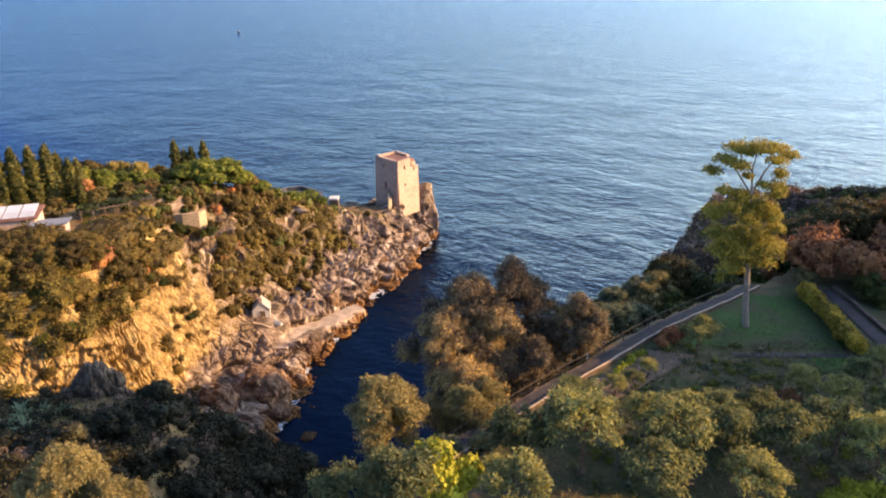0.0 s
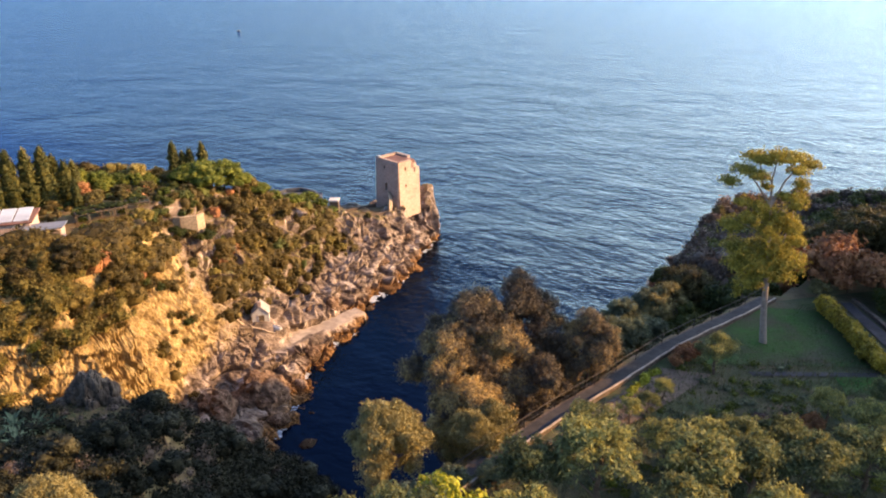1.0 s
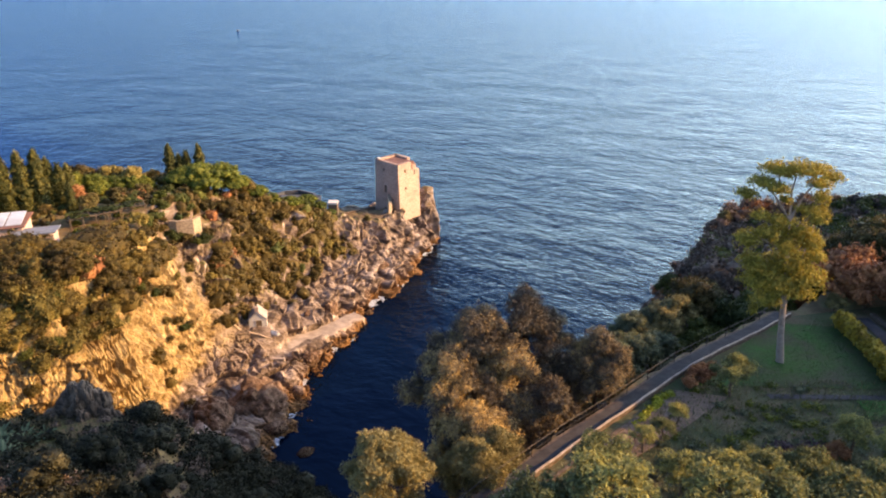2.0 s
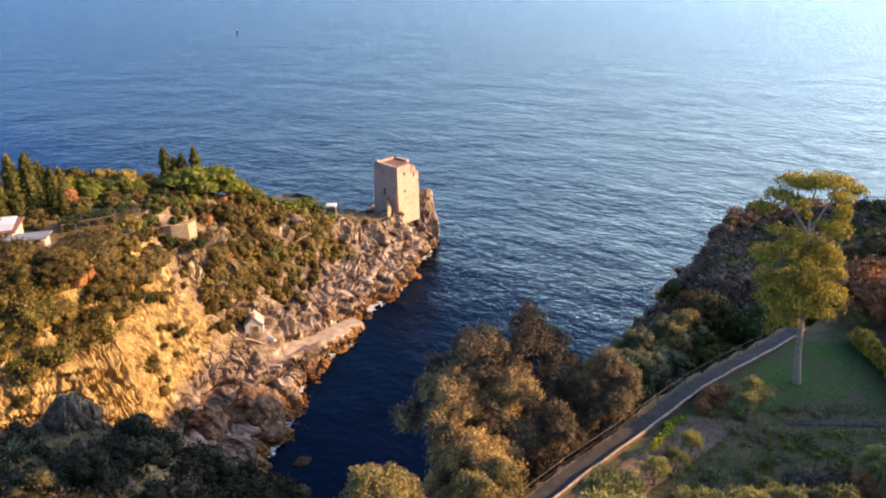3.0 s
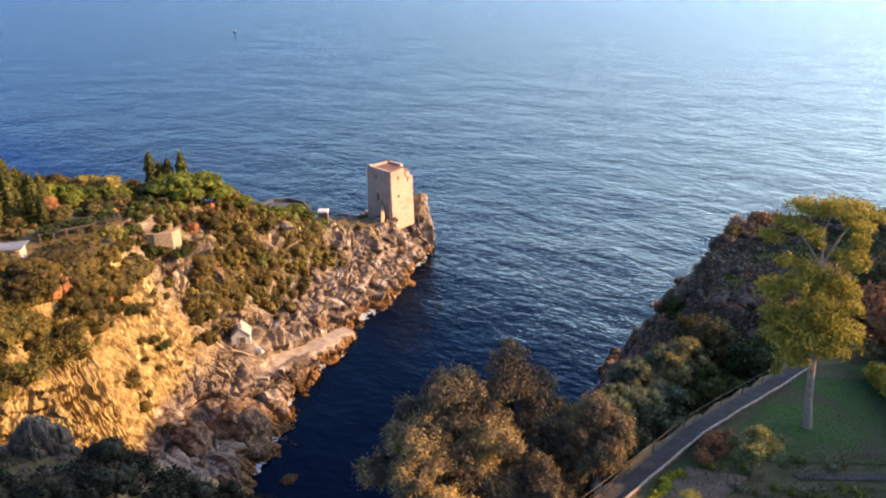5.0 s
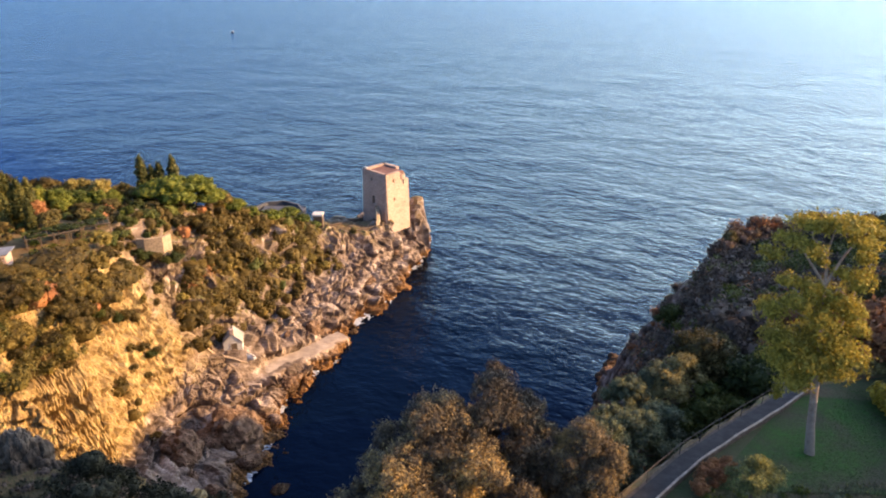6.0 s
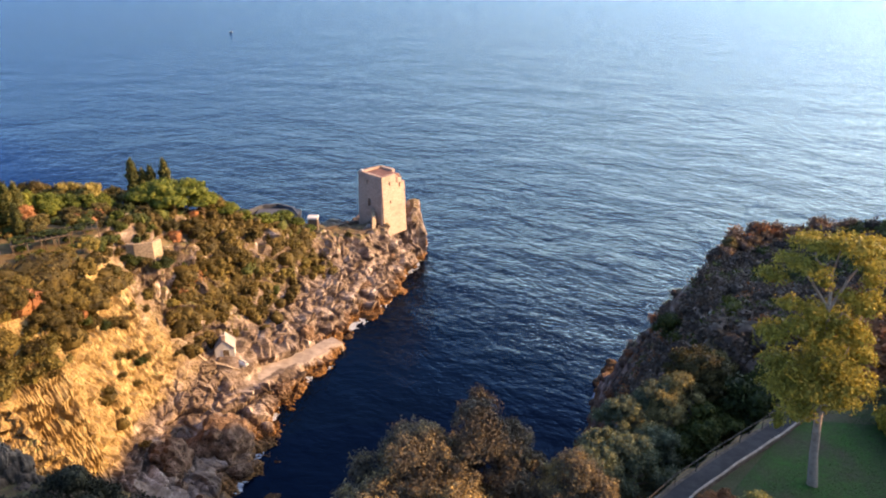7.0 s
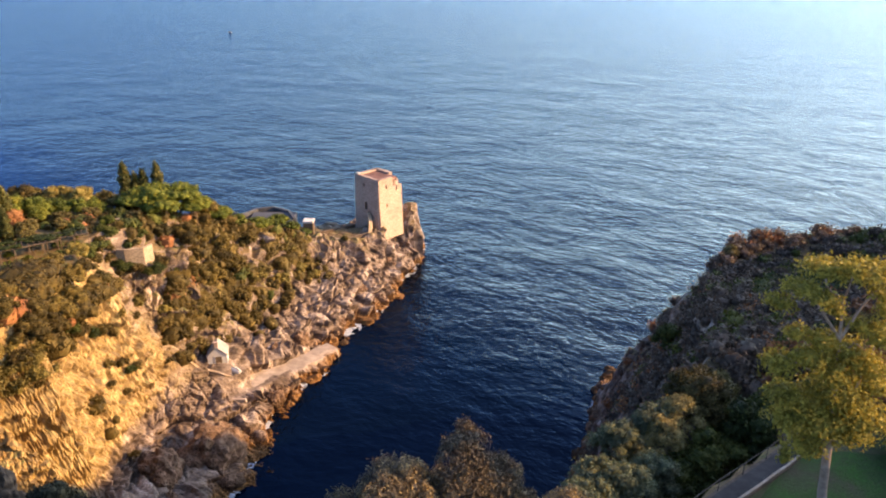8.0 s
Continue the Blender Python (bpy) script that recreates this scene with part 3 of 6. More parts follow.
def make_ground():
    xs = axis_steps([(-700, 40), (-260, 8), (-130, 2), (-85, 0.5), (-66, 0.22), (-57, 0.14), (-41, 0.36), (5, 0.55), (50, 1.2), (130, 8), (260, 40), (700, 1)])
    ys = axis_steps([(-600, 40), (-80, 3), (-10, 1.2), (40, 0.6), (74, 0.3), (84, 0.13), (101, 0.24), (132, 0.42), (226, 8), (330, 1)])
    X, Y = np.meshgrid(xs, ys)
    Z = land(X, Y)
    k = rocky(X, Y, Z) * (1 - 0.9 * ledge(X, Y)) * smooth(-6, 0.5, Z)
    k = k * (1 - 0.8 * np.exp(-((X + 36.5) ** 2 + (Y - 112.5) ** 2) / 70))
    gy, gx = np.gradient(Z, ys, xs)
    l = np.sqrt(gx**2 + gy**2 + 1)
    N = np.stack([-gx / l, -gy / l, 1 / l])
    # slabs and ribs of stone
    steep = np.hypot(gx, gy)
    k = np.maximum(k, smooth(1.3, 2.2, steep) * (X < -15) * (Y > 74) * (Z > 4))
    wall = np.maximum(smooth(86, 93, Y), (X < -46) * smooth(66, 74, Y)) * (1 - smooth(126, 136, Y)) * smooth(6, 11, Z) * (X < -33)
    wx, wy = X + 1.4 * fbm(X / 5, Y / 5, Z / 5, 2, 51), Y + 1.4 * fbm(X / 5, Y / 5, Z / 5, 2, 53)
    tx, tz = wx * 0.9 + Z * 0.45, Z * 0.9 - wx * 0.4
    slabs = facets(tx / 8.0, (wy + 0.5 * wx) / 3.4, tz / 3.6, 11)
    mid, small = facets(tx / 3.6, (wy + 0.5 * wx) / 1.5, tz / 1.6, 23), facets(tx / 1.3, wy / 0.7, tz / 0.7, 29)
    shore = 1.7 * slabs + 0.6 * mid + 0.15 * small + 0.45 * fbm((wx + 0.6 * Z) / 1.8, (wy + 0.5 * wx) / 5.0, Z / 2.6, 4, 59, True) + 1.8 * fbm(X / 9, Y / 9, Z / 9, 3, 57, True)
    ledges = facets(X / 4.5, Y / 3.2, Z / 2.2, 37)
    face = 0.8 * ledges + 0.4 * mid + 0.25 * small + 1.1 * fbm(X / 5.0, Y / 4.0, Z / 5.0, 5, 31) + 0.5 * fbm(X / 1.3, Y / 1.1, Z / 1.2, 3, 35)
    lift = k * ((1 - wall) * shore + wall * face) * (1 - 0.8 * smooth(28, 31, Z))
    lift = lift + (1 - k) * 0.35 * fbm(X / 3, Y / 3, 0, 3, 8) * smooth(60, 75, Y + np.abs(X) * 0)
    v = np.stack([X, Y, Z]) + N * lift
    ob = new("ground", mesh_from("ground", v.reshape(3, -1).T, grid_faces(len(xs), len(ys)), False))
    ob.data.materials.append(ROCK)
    return tagged(ob, "steep limestone headlands round a cove, ochre cliffs and dry soil", "ground", kind="structure")


def make_sea():
    xs = axis_steps([(-4800, 400), (-400, 40), (400, 400), (4800, 1)])
    ys = axis_steps([(-4800, 400), (0, 40), (500, 400), (4800, 1)])
    X, Y = np.meshgrid(xs, ys)
    ob = new("water", mesh_from("water", np.stack([X, Y, 0 * X], -1).reshape(-1, 3), grid_faces(len(xs), len(ys))))
    ob.data.materials.append(SEA)
    return tagged(ob, "deep blue sea with wind ripples", "sea", kind="structure")


ground = make_ground()
sea = make_sea()


def ground_z(x, y):
    return float(land(np.array([x]), np.array([y]))[0])


# ---- rocks ----
STONE = masonry("rubble_wall", (0.30, 0.23, 0.16), (0.46, 0.36, 0.26), (0.20, 0.15, 0.10))


def boulder_mesh(seed, detail=4):
    bm = bmesh.new()
    bmesh.ops.create_icosphere(bm, subdivisions=detail, radius=1)
    v = np.array([q.co[:] for q in bm.verts])
    c, s, t = cells(v[:, 0] * 1.6 + seed * 7, v[:, 1] * 1.6, v[:, 2] * 1.6, seed)
    c2, s2, t2 = cells(v[:, 0] * 4 + seed, v[:, 1] * 4, v[:, 2] * 4, seed + 5)
    r = 0.86 + 0.30 * (t - 0.5) + 0.22 * np.clip(s - c, 0, 0.5) + 0.12 * (t2 - 0.5) + 0.10 * np.clip(s2 - c2, 0, 0.4) + 0.12 * fbm(v[:, 0] * 2, v[:, 1] * 2, v[:, 2] * 2 + seed, 4, seed)
    for q, f in zip(bm.verts, r):
        q.co *= f
    me = bpy.data.meshes.new("boulder")
    bm.to_mesh(me)
    bm.free()
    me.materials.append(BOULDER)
    return me


BOULDERS = [boulder_mesh(s, 4 if s < 4 else 3) for s in range(1, 8)]


CRAG_STONE = mottled("grey_crag", (0.040, 0.030, 0.021), (0.20, 0.155, 0.110), 0.9, 0.95, 0.25, True)
CRAGS = [boulder_mesh(s, 4) for s in (12, 15, 18)]
for me in CRAGS:
    me.materials[0] = CRAG_STONE


def boulder(k, x, y, z, rx, ry, rz, turn, label, group="rocks along the shore", kinds=BOULDERS):
    ob = new("boulder", kinds[k % len(kinds)])
    ob.matrix_basis = pose(x, y, z, 0, 0, turn) @ Matrix.Diagonal((rx, ry, rz, 1))
    return tagged(ob, label, "rock", group)


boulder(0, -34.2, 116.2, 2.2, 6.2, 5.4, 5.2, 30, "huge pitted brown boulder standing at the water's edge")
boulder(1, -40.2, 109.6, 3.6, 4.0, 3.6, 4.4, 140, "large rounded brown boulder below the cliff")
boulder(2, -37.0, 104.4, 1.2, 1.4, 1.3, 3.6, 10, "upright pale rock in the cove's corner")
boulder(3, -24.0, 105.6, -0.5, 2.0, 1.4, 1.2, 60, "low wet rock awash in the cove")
for k, x, y, z, r, h in ((2, -43.3, 76.8, 30.6, 1.5, 2.6), (3, -42.4, 77.0, 30.8, 1.2, 2.5), (0, -44.3, 76.9, 30.2, 1.3, 2.3), (1, -41.5, 77.2, 29.0, 1.6, 2.9), (0, -44.7, 76.6, 29.6, 1.4, 2.0), (1, -40.2, 76.6, 27.0, 1.5, 2.6), (2, -42.6, 75.4, 28.6, 1.0, 1.8), (1, -46.6, 76.4, 28.4, 1.4, 1.3), (0, -39.2, 75.6, 25.6, 1.3, 2.0), (2, -43.8, 74.6, 28.2, 0.8, 1.1)):
    boulder(k, x, y, z, r, r * 0.85, h, 40 * k, "grey fissured rock crag at the end of a spur", "crag on the spur", CRAGS)
rng = np.random.default_rng(4)
for k in range(44):
    y = 98 + rng.random() * 122
    off = rng.random() ** 1.6 * 9 - 0.6
    x = float(shore_left(y)) - off
    if ledge(np.array(x), np.array(y)) > 0.05 or abs(x + 13) < 9 and abs(y - 201) < 9:
        continue
    r = 0.5 + 1.5 * rng.random() ** 2.2
    z = max(ground_z(x, y), -0.3)
    boulder(k, x, y, z + 0.1 * r, r * (0.8 + 0.6 * rng.random()), r, r * (0.6 + 0.6 * rng.random()), rng.random() * 360, "rough grey-brown limestone block on the shore")
for k in range(26):
    y = 106 + rng.random() * 40
    x = float(np.interp(y, RIGHT_Y, RIGHT_X)) + rng.random() * 3 - 1.0
    r = 0.5 + 1.1 * rng.random()
    boulder(k, x, y, max(ground_z(x, y), -0.2), r, r * 1.2, r * 0.8, rng.random() * 360, "dark rock at the foot of the shaded cliff", "rocks under the garden cliff")


def make_foam():
    """Lace of foam where the swell meets the rocks."""
    out = []
    step = 0.2
    for (x0, x1, y0, y1) in ((-42, 14, 96, 226), (10, 60, 104, 160)):
        X, Y = np.meshgrid(np.arange(x0, x1, step), np.arange(y0, y1, step))
        if x1 < 20:
            d = X - shore_left(Y) - 1.6 * fbm(X / 13, Y / 13, 0, 3, 5)
        else:
            d = np.interp(Y, RIGHT_Y, RIGHT_X) - 1.1 * fbm(X / 13, Y / 13, 0, 3, 5) - X
        patch = fbm(X / 9, Y / 9, 0, 2, 41) + 0.5 * smooth(186, 194, Y) * (x1 < 20) - 0.8 * (x1 < 20) * (1 - smooth(110, 116, Y)) - 0.55 * (x1 > 20) + np.exp(-((X + 30) ** 2 + (Y - 109) ** 2) / 4)
        lace = fbm(X / 1.6, Y / 1.6, 0, 4, 43, True)
        reach = 0.7 + 4.2 * np.clip(patch, 0, 1)
        on = (d > -3.0) & (lace * 0.9 + 0.55 * (1 - d / reach) > 0.76) & (d < reach) & (patch > -0.2)
        x, y = X[on], Y[on]
        c = np.stack([x, y, 0 * x + 0.05], -1)[:, None] + np.array([[-1, -1, 0], [1, -1, 0], [1, 1, 0], [-1, 1, 0]]) * step * 0.56
        c[..., :2] += np.stack([vnoise(c[..., 0] * 3.1, c[..., 1] * 3.1, 1.0, 7), vnoise(c[..., 0] * 3.1, c[..., 1] * 3.1, 5.0, 8)], -1) * 0.16
        c[..., 2] += 0.03 * hash3(np.arange(len(x))[:, None], np.arange(4)[None], 1, 2)
        out.append(c.reshape(-1, 3))
    v = np.concatenate(out)
    ob = new("foam", mesh_from("foam", v, np.arange(len(v)).reshape(-1, 4)))
    ob.data.materials.append(FOAM)
    return tagged(ob, "white surf foam along the rocks", "foam", kind="stuff")


make_foam()


# ---- scrub that nobody could count ----
def scatter(n, x0, x1, y0, y1, seed):
    g = np.random.default_rng(seed)
    return x0 + (x1 - x0) * g.random(n), y0 + (y1 - y0) * g.random(n), g


def scrub(name, label, mat, xs, ys, zs, rs, tall, density, size, seed, core=0.86, jitter=0.4):
    g = np.random.default_rng(seed)
    blobs = []
    for x, y, z, r in zip(xs, ys, zs, rs):
        blobs.append((x, y, z + r * tall * 0.35, r, r * (0.8 + 0.4 * g.random()), r * tall))
        if r > 1.45:
            a = g.random() * 6.3
            blobs.append((x + math.cos(a) * r * 0.7, y + math.sin(a) * r * 0.7, z + r * tall * 0.3, r * 0.6, r * 0.6, r * 0.55 * tall))
            blobs.append((x - math.cos(a) * r * 0.5, y - math.sin(a) * r * 0.5, z + r * tall * 0.75, r * 0.55, r * 0.5, r * 0.5 * tall))
    v, f = leaves(g, blobs, density * 1.6, size * 0.75, jitter, inner=core - 0.15, core=core, ball=BALL_LOW)
    ob = new(name, mesh_from(name, v, f))
    ob.data.materials.append(mat)
    return tagged(ob, label, "shrubs", kind="stuff")


def clear_of_built(x, y):
    """False on the paths, roofs, walls and beds of the tower headland."""
    built = np.hypot(x + 37.5, y - 133.0) < 4.2
    built |= (np.abs(x + 49.5) < 4.2) & (np.abs(y - 130.5) < 4.0)
    built |= (x < -58) & (x > -80) & (np.abs(y - 114.5) < 7.5)
    built |= (x < -51) & (x > -69) & (y > 117) & (y < 135)
    built |= (y > 176) & (x > -46)
    return ~built & (ledge(x, y) < 0.05)


def headland_scrub():
    x, y, g = scatter(8800, -112, -12, 76, 182, 1)
    z = land(x, y)
    d = shore_left(y) - x
    inland = y + 0.85 * np.clip(-50 - x, 0, 22) * (1 - smooth(96, 110, y))
    gap = fbm(x / 9, y / 9, 0, 3, 61)
    steep = np.hypot(land(x + 0.6, y) - z, land(x, y + 0.6) - z) / 0.6
    cliff = smooth(1.5, 2.1, steep) * (y < 130) + (y < 130) * (z < 12)
    want = np.where(cliff > 0.5, 0.05 + 0.55 * smooth(25, 28.5, z), 0.95 + 0.6 * gap)
    want = want * smooth(7, 12, z + 3 * gap) * smooth(-0.05, 0.1, z - 5)
    want = np.where(d > 40, want * 0.5, want)
    keep = (g.random(len(x)) < want) & clear_of_built(x, y) & (z > 5) & (inland > 88) & ((x < -40) | (y > 96))
    x, y, z, gap = x[keep], y[keep], z[keep], gap[keep]
    r = (0.9 + 1.6 * g.random(len(x)) ** 1.5) * np.where(z < 14, 0.7, 1.0) * np.where((y > 122) & (x < -46), 0.6, np.where(shore_left(y) - x > 32, 1.4, 1.0))
    hue = fbm(x / 16, y / 16, 2.0, 3, 71) + 0.25 * g.normal(size=len(x))
    green = hue > np.where((y > 124) & (x < -46), -0.25, 0.52)
    red = hue < -0.8
    near = (y < 105) & ~red
    brown, green = ~green & ~red & ~near, green & ~near
    for name, label, mat, sel, seed in (
        ("maquis_scrub", "dense olive-brown maquis shrubs over the slope", SCRUB, brown, 11),
        ("evergreen_scrub", "dark green evergreen shrubs over the slope", SCRUB_GREEN, green, 12),
        ("russet_scrub", "dry russet shrubs on the slope", SCRUB_RED, red, 13),
    ):
        scrub(name, label, mat, x[sel], y[sel], z[sel], r[sel], 0.95, 1.4, 0.66, seed)
    scrub("cliff_scrub", "yellow-olive shrubs on the head of the ochre cliff", TAWNY, x[near], y[near], z[near], 0.75 * r[near], 0.95, 5.0, 0.46, 18, 0.6, 0.8)


def spur_scrub():
    x, y, g = scatter(4000, -75, 2, 44, 93, 2)
    z = land(x, y)
    inland = y + 0.85 * np.clip(-50 - x, 0, 22)
    want = 0.75 + 0.6 * fbm(x / 8, y / 8, 0, 2, 62)
    want = np.where((x < -37) & (y > 64), 0.9 * want, want)
    keep = (z > 3) & (g.random(len(x)) < want) & (lane_side(x, y) < -3) & ((inland < 79.5) | ((x > -36) & (z < 18)) | ((y < 84) & (x > -44)))
    keep &= np.hypot(x + 43, y - 75.5) > 2.4
    x, y, z = x[keep], y[keep], z[keep]
    r = (0.75 + 1.15 * g.random(len(x)) ** 1.5) * np.where((x < -37) & (y > 64), 0.6, 1.0)
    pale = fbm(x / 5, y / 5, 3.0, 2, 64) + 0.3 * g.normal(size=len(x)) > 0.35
    # the slope's shade is partly in this scrub's leaf colour
    scrub("shaded_scrub", "shrubs on the slope above the cove, leaf colour darkened for shade", SHADE_SCRUB, x[~pale], y[~pale], z[~pale], r[~pale], 0.9, 4.5, 0.44, 14, 0.6, 0.8)
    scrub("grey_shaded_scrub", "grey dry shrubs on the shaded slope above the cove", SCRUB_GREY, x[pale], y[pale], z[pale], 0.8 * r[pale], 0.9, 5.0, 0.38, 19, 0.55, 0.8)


def right_scrub():
    x, y, g = scatter(5600, 0, 75, 50, 150, 3)
    z = land(x, y)
    keep = (z > 4) & (g.random(len(x)) < 0.95 + 0.4 * fbm(x / 8, y / 8, 0, 2, 63)) & ((lane_side(x, y) < -2) | (y > 56)) & (z > 6 + 6 * g.random(len(x)))
    x, y, z = x[keep], y[keep], z[keep]
    r = 0.5 + 1.0 * g.random(len(x)) ** 1.6
    hue = fbm(x / 10, y / 10, 1.0, 3, 72) + 0.3 * g.normal(size=len(x))
    for name, label, mat, sel, seed in (
        ("slope_scrub", "grey-brown dry shrubs on the shaded cliff", SCRUB_GREY, (hue > -0.6) & (hue < 0.25), 15),
        ("dark_slope_scrub", "dark green shrubs on the shaded cliff", SCRUB_GREEN, hue >= 0.25, 16),
        ("russet_slope_scrub", "russet dry shrubs on the shaded cliff", SCRUB_RED, hue <= -0.6, 17),
    ):
        scrub(name, label, mat, x[sel], y[sel], z[sel], r[sel], 1.0, 3.4, 0.46, seed, 0.62, 0.8)


headland_scrub()
spur_scrub()
right_scrub()


# ---- trees ----
def tree(name, seed, height, radius, mat, bark=BARK, trunk=0.18, count=16, small=0.42, density=26, size=0.2, crown_low=0.35, spread=None, lean=(0, 0), slim=0.5, extra=None, crown_height=None, droop=0.0, core=0.6, inner=0.7, jitter=0.5):
    """A tree at the origin: an empty with its trunk and crown under it."""
    g = np.random.default_rng(seed)
    root = empty(name)
    (v, f), ends = limbs(g, (0, 0, -0.4), height * 0.72 + 0.4, spread or radius * 0.8, 6, trunk, lean)
    part("trunk", mesh_from("trunk", v, f), bark, root)
    h = crown_height or height * (1 - crown_low)
    blobs = extra or blob_crown(g, lean[0], lean[1], height - h, radius, h, count, small)
    v, f = leaves(g, blobs, density, size, jitter, slim, inner, droop, core)
    part("crown", mesh_from("crown", v, f), mat, root)
    return root


def set_down(root, x, y, z=None, turn=0.0, scale=1.0, up=None):
    z = ground_z(x, y) if z is None else z
    root.matrix_basis = pose(x, y, z, 0, 0, turn) @ Matrix.Diagonal((scale, scale, up or scale, 1))
    return root


def plant(models, x, y, label, category, group, g, z=None, scale=1.0, up=None):
    """The first time a model stands itself; later its copies do."""
    model = models[int(g.integers(len(models)))]
    z = ground_z(x, y) if z is None else z
    m = pose(x, y, z, 0, 0, g.random() * 360) @ Matrix.Diagonal((scale, scale, up or scale, 1))
    if "label" in model:
        ob = copy_thing(model, Matrix.Identity(4))
        ob.matrix_basis = m
    else:
        ob = model
        ob.matrix_basis = m
    return tagged(ob, label, category, group)


g = np.random.default_rng(77)
# the gum tree on the lawn
gum_blobs = [
    (-1.1, 0.0, 5.9, 1.7, 1.7, 1.2), (-2.0, 0.4, 6.6, 1.2, 1.2, 0.9), (0.2, -0.3, 6.3, 1.3, 1.3, 1.0), (-0.4, 0.5, 7.1, 1.4, 1.4, 0.9),
    (-1.8, -0.4, 5.0, 0.9, 0.9, 0.8), (0.3, 0.2, 5.2, 0.9, 0.9, 0.7), (-2.6, 0.0, 6.0, 0.8, 0.9, 0.7), (-2.3, 0.1, 4.1, 0.3, 0.3, 0.8),
    (-3.3, 0.2, 8.7, 0.9, 0.9, 0.8), (-2.4, -0.3, 9.3, 0.8, 0.8, 0.6), (-0.6, 0.3, 9.2, 1.2, 1.2, 0.8), (0.3, 0.0, 8.6, 0.9, 0.9, 0.9),
    (0.4, -0.2, 10.3, 0.7, 0.7, 0.9), (0.6, 0.2, 11.3, 0.5, 0.5, 0.6), (-1.3, -0.5, 8.5, 0.9, 0.9, 0.7),
    (-3.8, 0.3, 11.5, 0.6, 0.7, 0.45), (-3.1, 0.0, 12.3, 0.85, 0.9, 0.5), (-2.1, 0.6, 12.9, 1.0, 1.1, 0.5), (-1.0, -0.4, 13.2, 1.0, 1.1, 0.5), (0.1, 0.4, 12.9, 0.9, 0.9, 0.45), (0.9, 0.0, 12.6, 0.6, 0.7, 0.4), (-1.4, 1.0, 12.6, 0.8, 0.8, 0.4), (-2.6, -0.8, 12.2, 0.7, 0.7, 0.4), (-0.3, -0.9, 12.5, 0.7, 0.7, 0.4),
    (-2.2, 0.1, 11.9, 0.45, 0.5, 0.3), (-1.5, 0.2, 11.2, 0.4, 0.5, 0.35), (-2.9, 0.2, 10.2, 0.6, 0.6, 0.4), (-1.9, 0.0, 10.0, 0.7, 0.7, 0.5), (-0.4, 0.1, 10.6, 0.5, 0.5, 0.4), (-3.0, 0.1, 7.4, 0.8, 0.8, 0.7), (0.9, 0.1, 7.6, 0.7, 0.7, 0.6),
]
gum = empty("gum_tree", pose(21.1, 44.5, 55.3))
gg = np.random.default_rng(5)
trunk_line = [(0.05, 0, -0.5), (0, 0, 0.6), (-0.25, 0, 2.2), (-0.45, 0, 4.0), (-0.6, 0.05, 6.0), (-0.9, 0.1, 8.2), (-1.1, 0.1, 10.2)]
branches = [tube(trunk_line, [0.36, 0.24, 0.20, 0.18, 0.14, 0.10, 0.05], 10)]
for ends in (((-0.5, 0, 5.0), (-1.6, 0.2, 6.2), (-2.4, 0.3, 7.2)), ((-0.6, 0, 6.2), (0.1, 0.1, 7.6), (0.5, 0, 10.6)), ((-0.9, 0, 8.0), (-2.3, 0.1, 8.7), (-3.3, 0.2, 9.2)),
             ((-1.1, 0.1, 10.0), (-2.2, 0.2, 11.5), (-3.2, 0.1, 12.5)), ((-1.1, 0.1, 10.0), (-1.3, 0.1, 11.8), (-1.2, 0, 13.2)), ((-1.1, 0.1, 10.0), (-0.5, 0.1, 11.6), (0.5, 0.2, 12.9)),
             ((-0.5, 0, 4.6), (-1.6, 0.1, 5.0), (-2.3, 0.1, 4.4)), ((-1.0, 0.1, 9.0), (-0.4, 0.2, 9.8), (0.3, 0.1, 9.3)), ((-1.3, 0.1, 11.6), (-2.0, 0.3, 12.3), (-2.2, 0.4, 13.1))):
    branches.append(tube(ends, [0.08, 0.05, 0.02], 5))
v, f = joined(branches)
part("trunk", mesh_from("trunk", v, f), PALE_BARK, gum, "pale peeling trunk and boughs")
v, f = leaves(gg, gum_blobs, 85, 0.19, 0.6, 0.42, 0.4, 0.6, 0.5)
part("crown", mesh_from("crown", v, f), GUM, gum, "yellow-green drooping foliage in tiers")
tagged(gum, "tall gum tree with pale trunk and tiered crown on the lawn", "tree")

# feathery trees on the slope between lane and cove
feathers = [tree("feathery_tree", 100 + k, 14.0, 2.5, TAMARISK, trunk=0.2, density=75, size=0.19, slim=0.28, droop=-1.0, core=0.42, inner=0.4, jitter=0.55, extra=plume_crown(np.random.default_rng(300 + k), 14.0, 6.0, 2.7, 15, 0.36)) for k in range(3)]
for x, y, top, s in ((4.9, 43.6, 61.6, 1.0), (1.9, 42.1, 61.8, 0.9), (0.2, 40.2, 60.2, 0.85), (9.0, 42.2, 59.8, 0.75), (5.6, 39.0, 58.2, 0.85), (1.6, 37.0, 58.6, 0.9), (3.4, 41.0, 59.6, 0.9), (3.2, 38.2, 56.4, 0.8), (7.0, 43.6, 57.4, 0.8), (1.0, 37.2, 56.6, 0.7), (6.0, 41.6, 56.0, 0.7)):
    plant(feathers, x, y, "tall feathery grey-brown tree on the steep slope", "tree", "feathery trees by the cove", g, top - 14.0 * s, s)
golden = [tree("golden_bush", 120 + k, 9.0, 2.1, GOLDEN, density=70, size=0.22, slim=0.28, droop=-0.8, core=0.4, inner=0.4, jitter=0.8, extra=plume_crown(np.random.default_rng(310 + k), 9.0, 4.5, 2.1, 15, 0.38)) for k in range(2)]
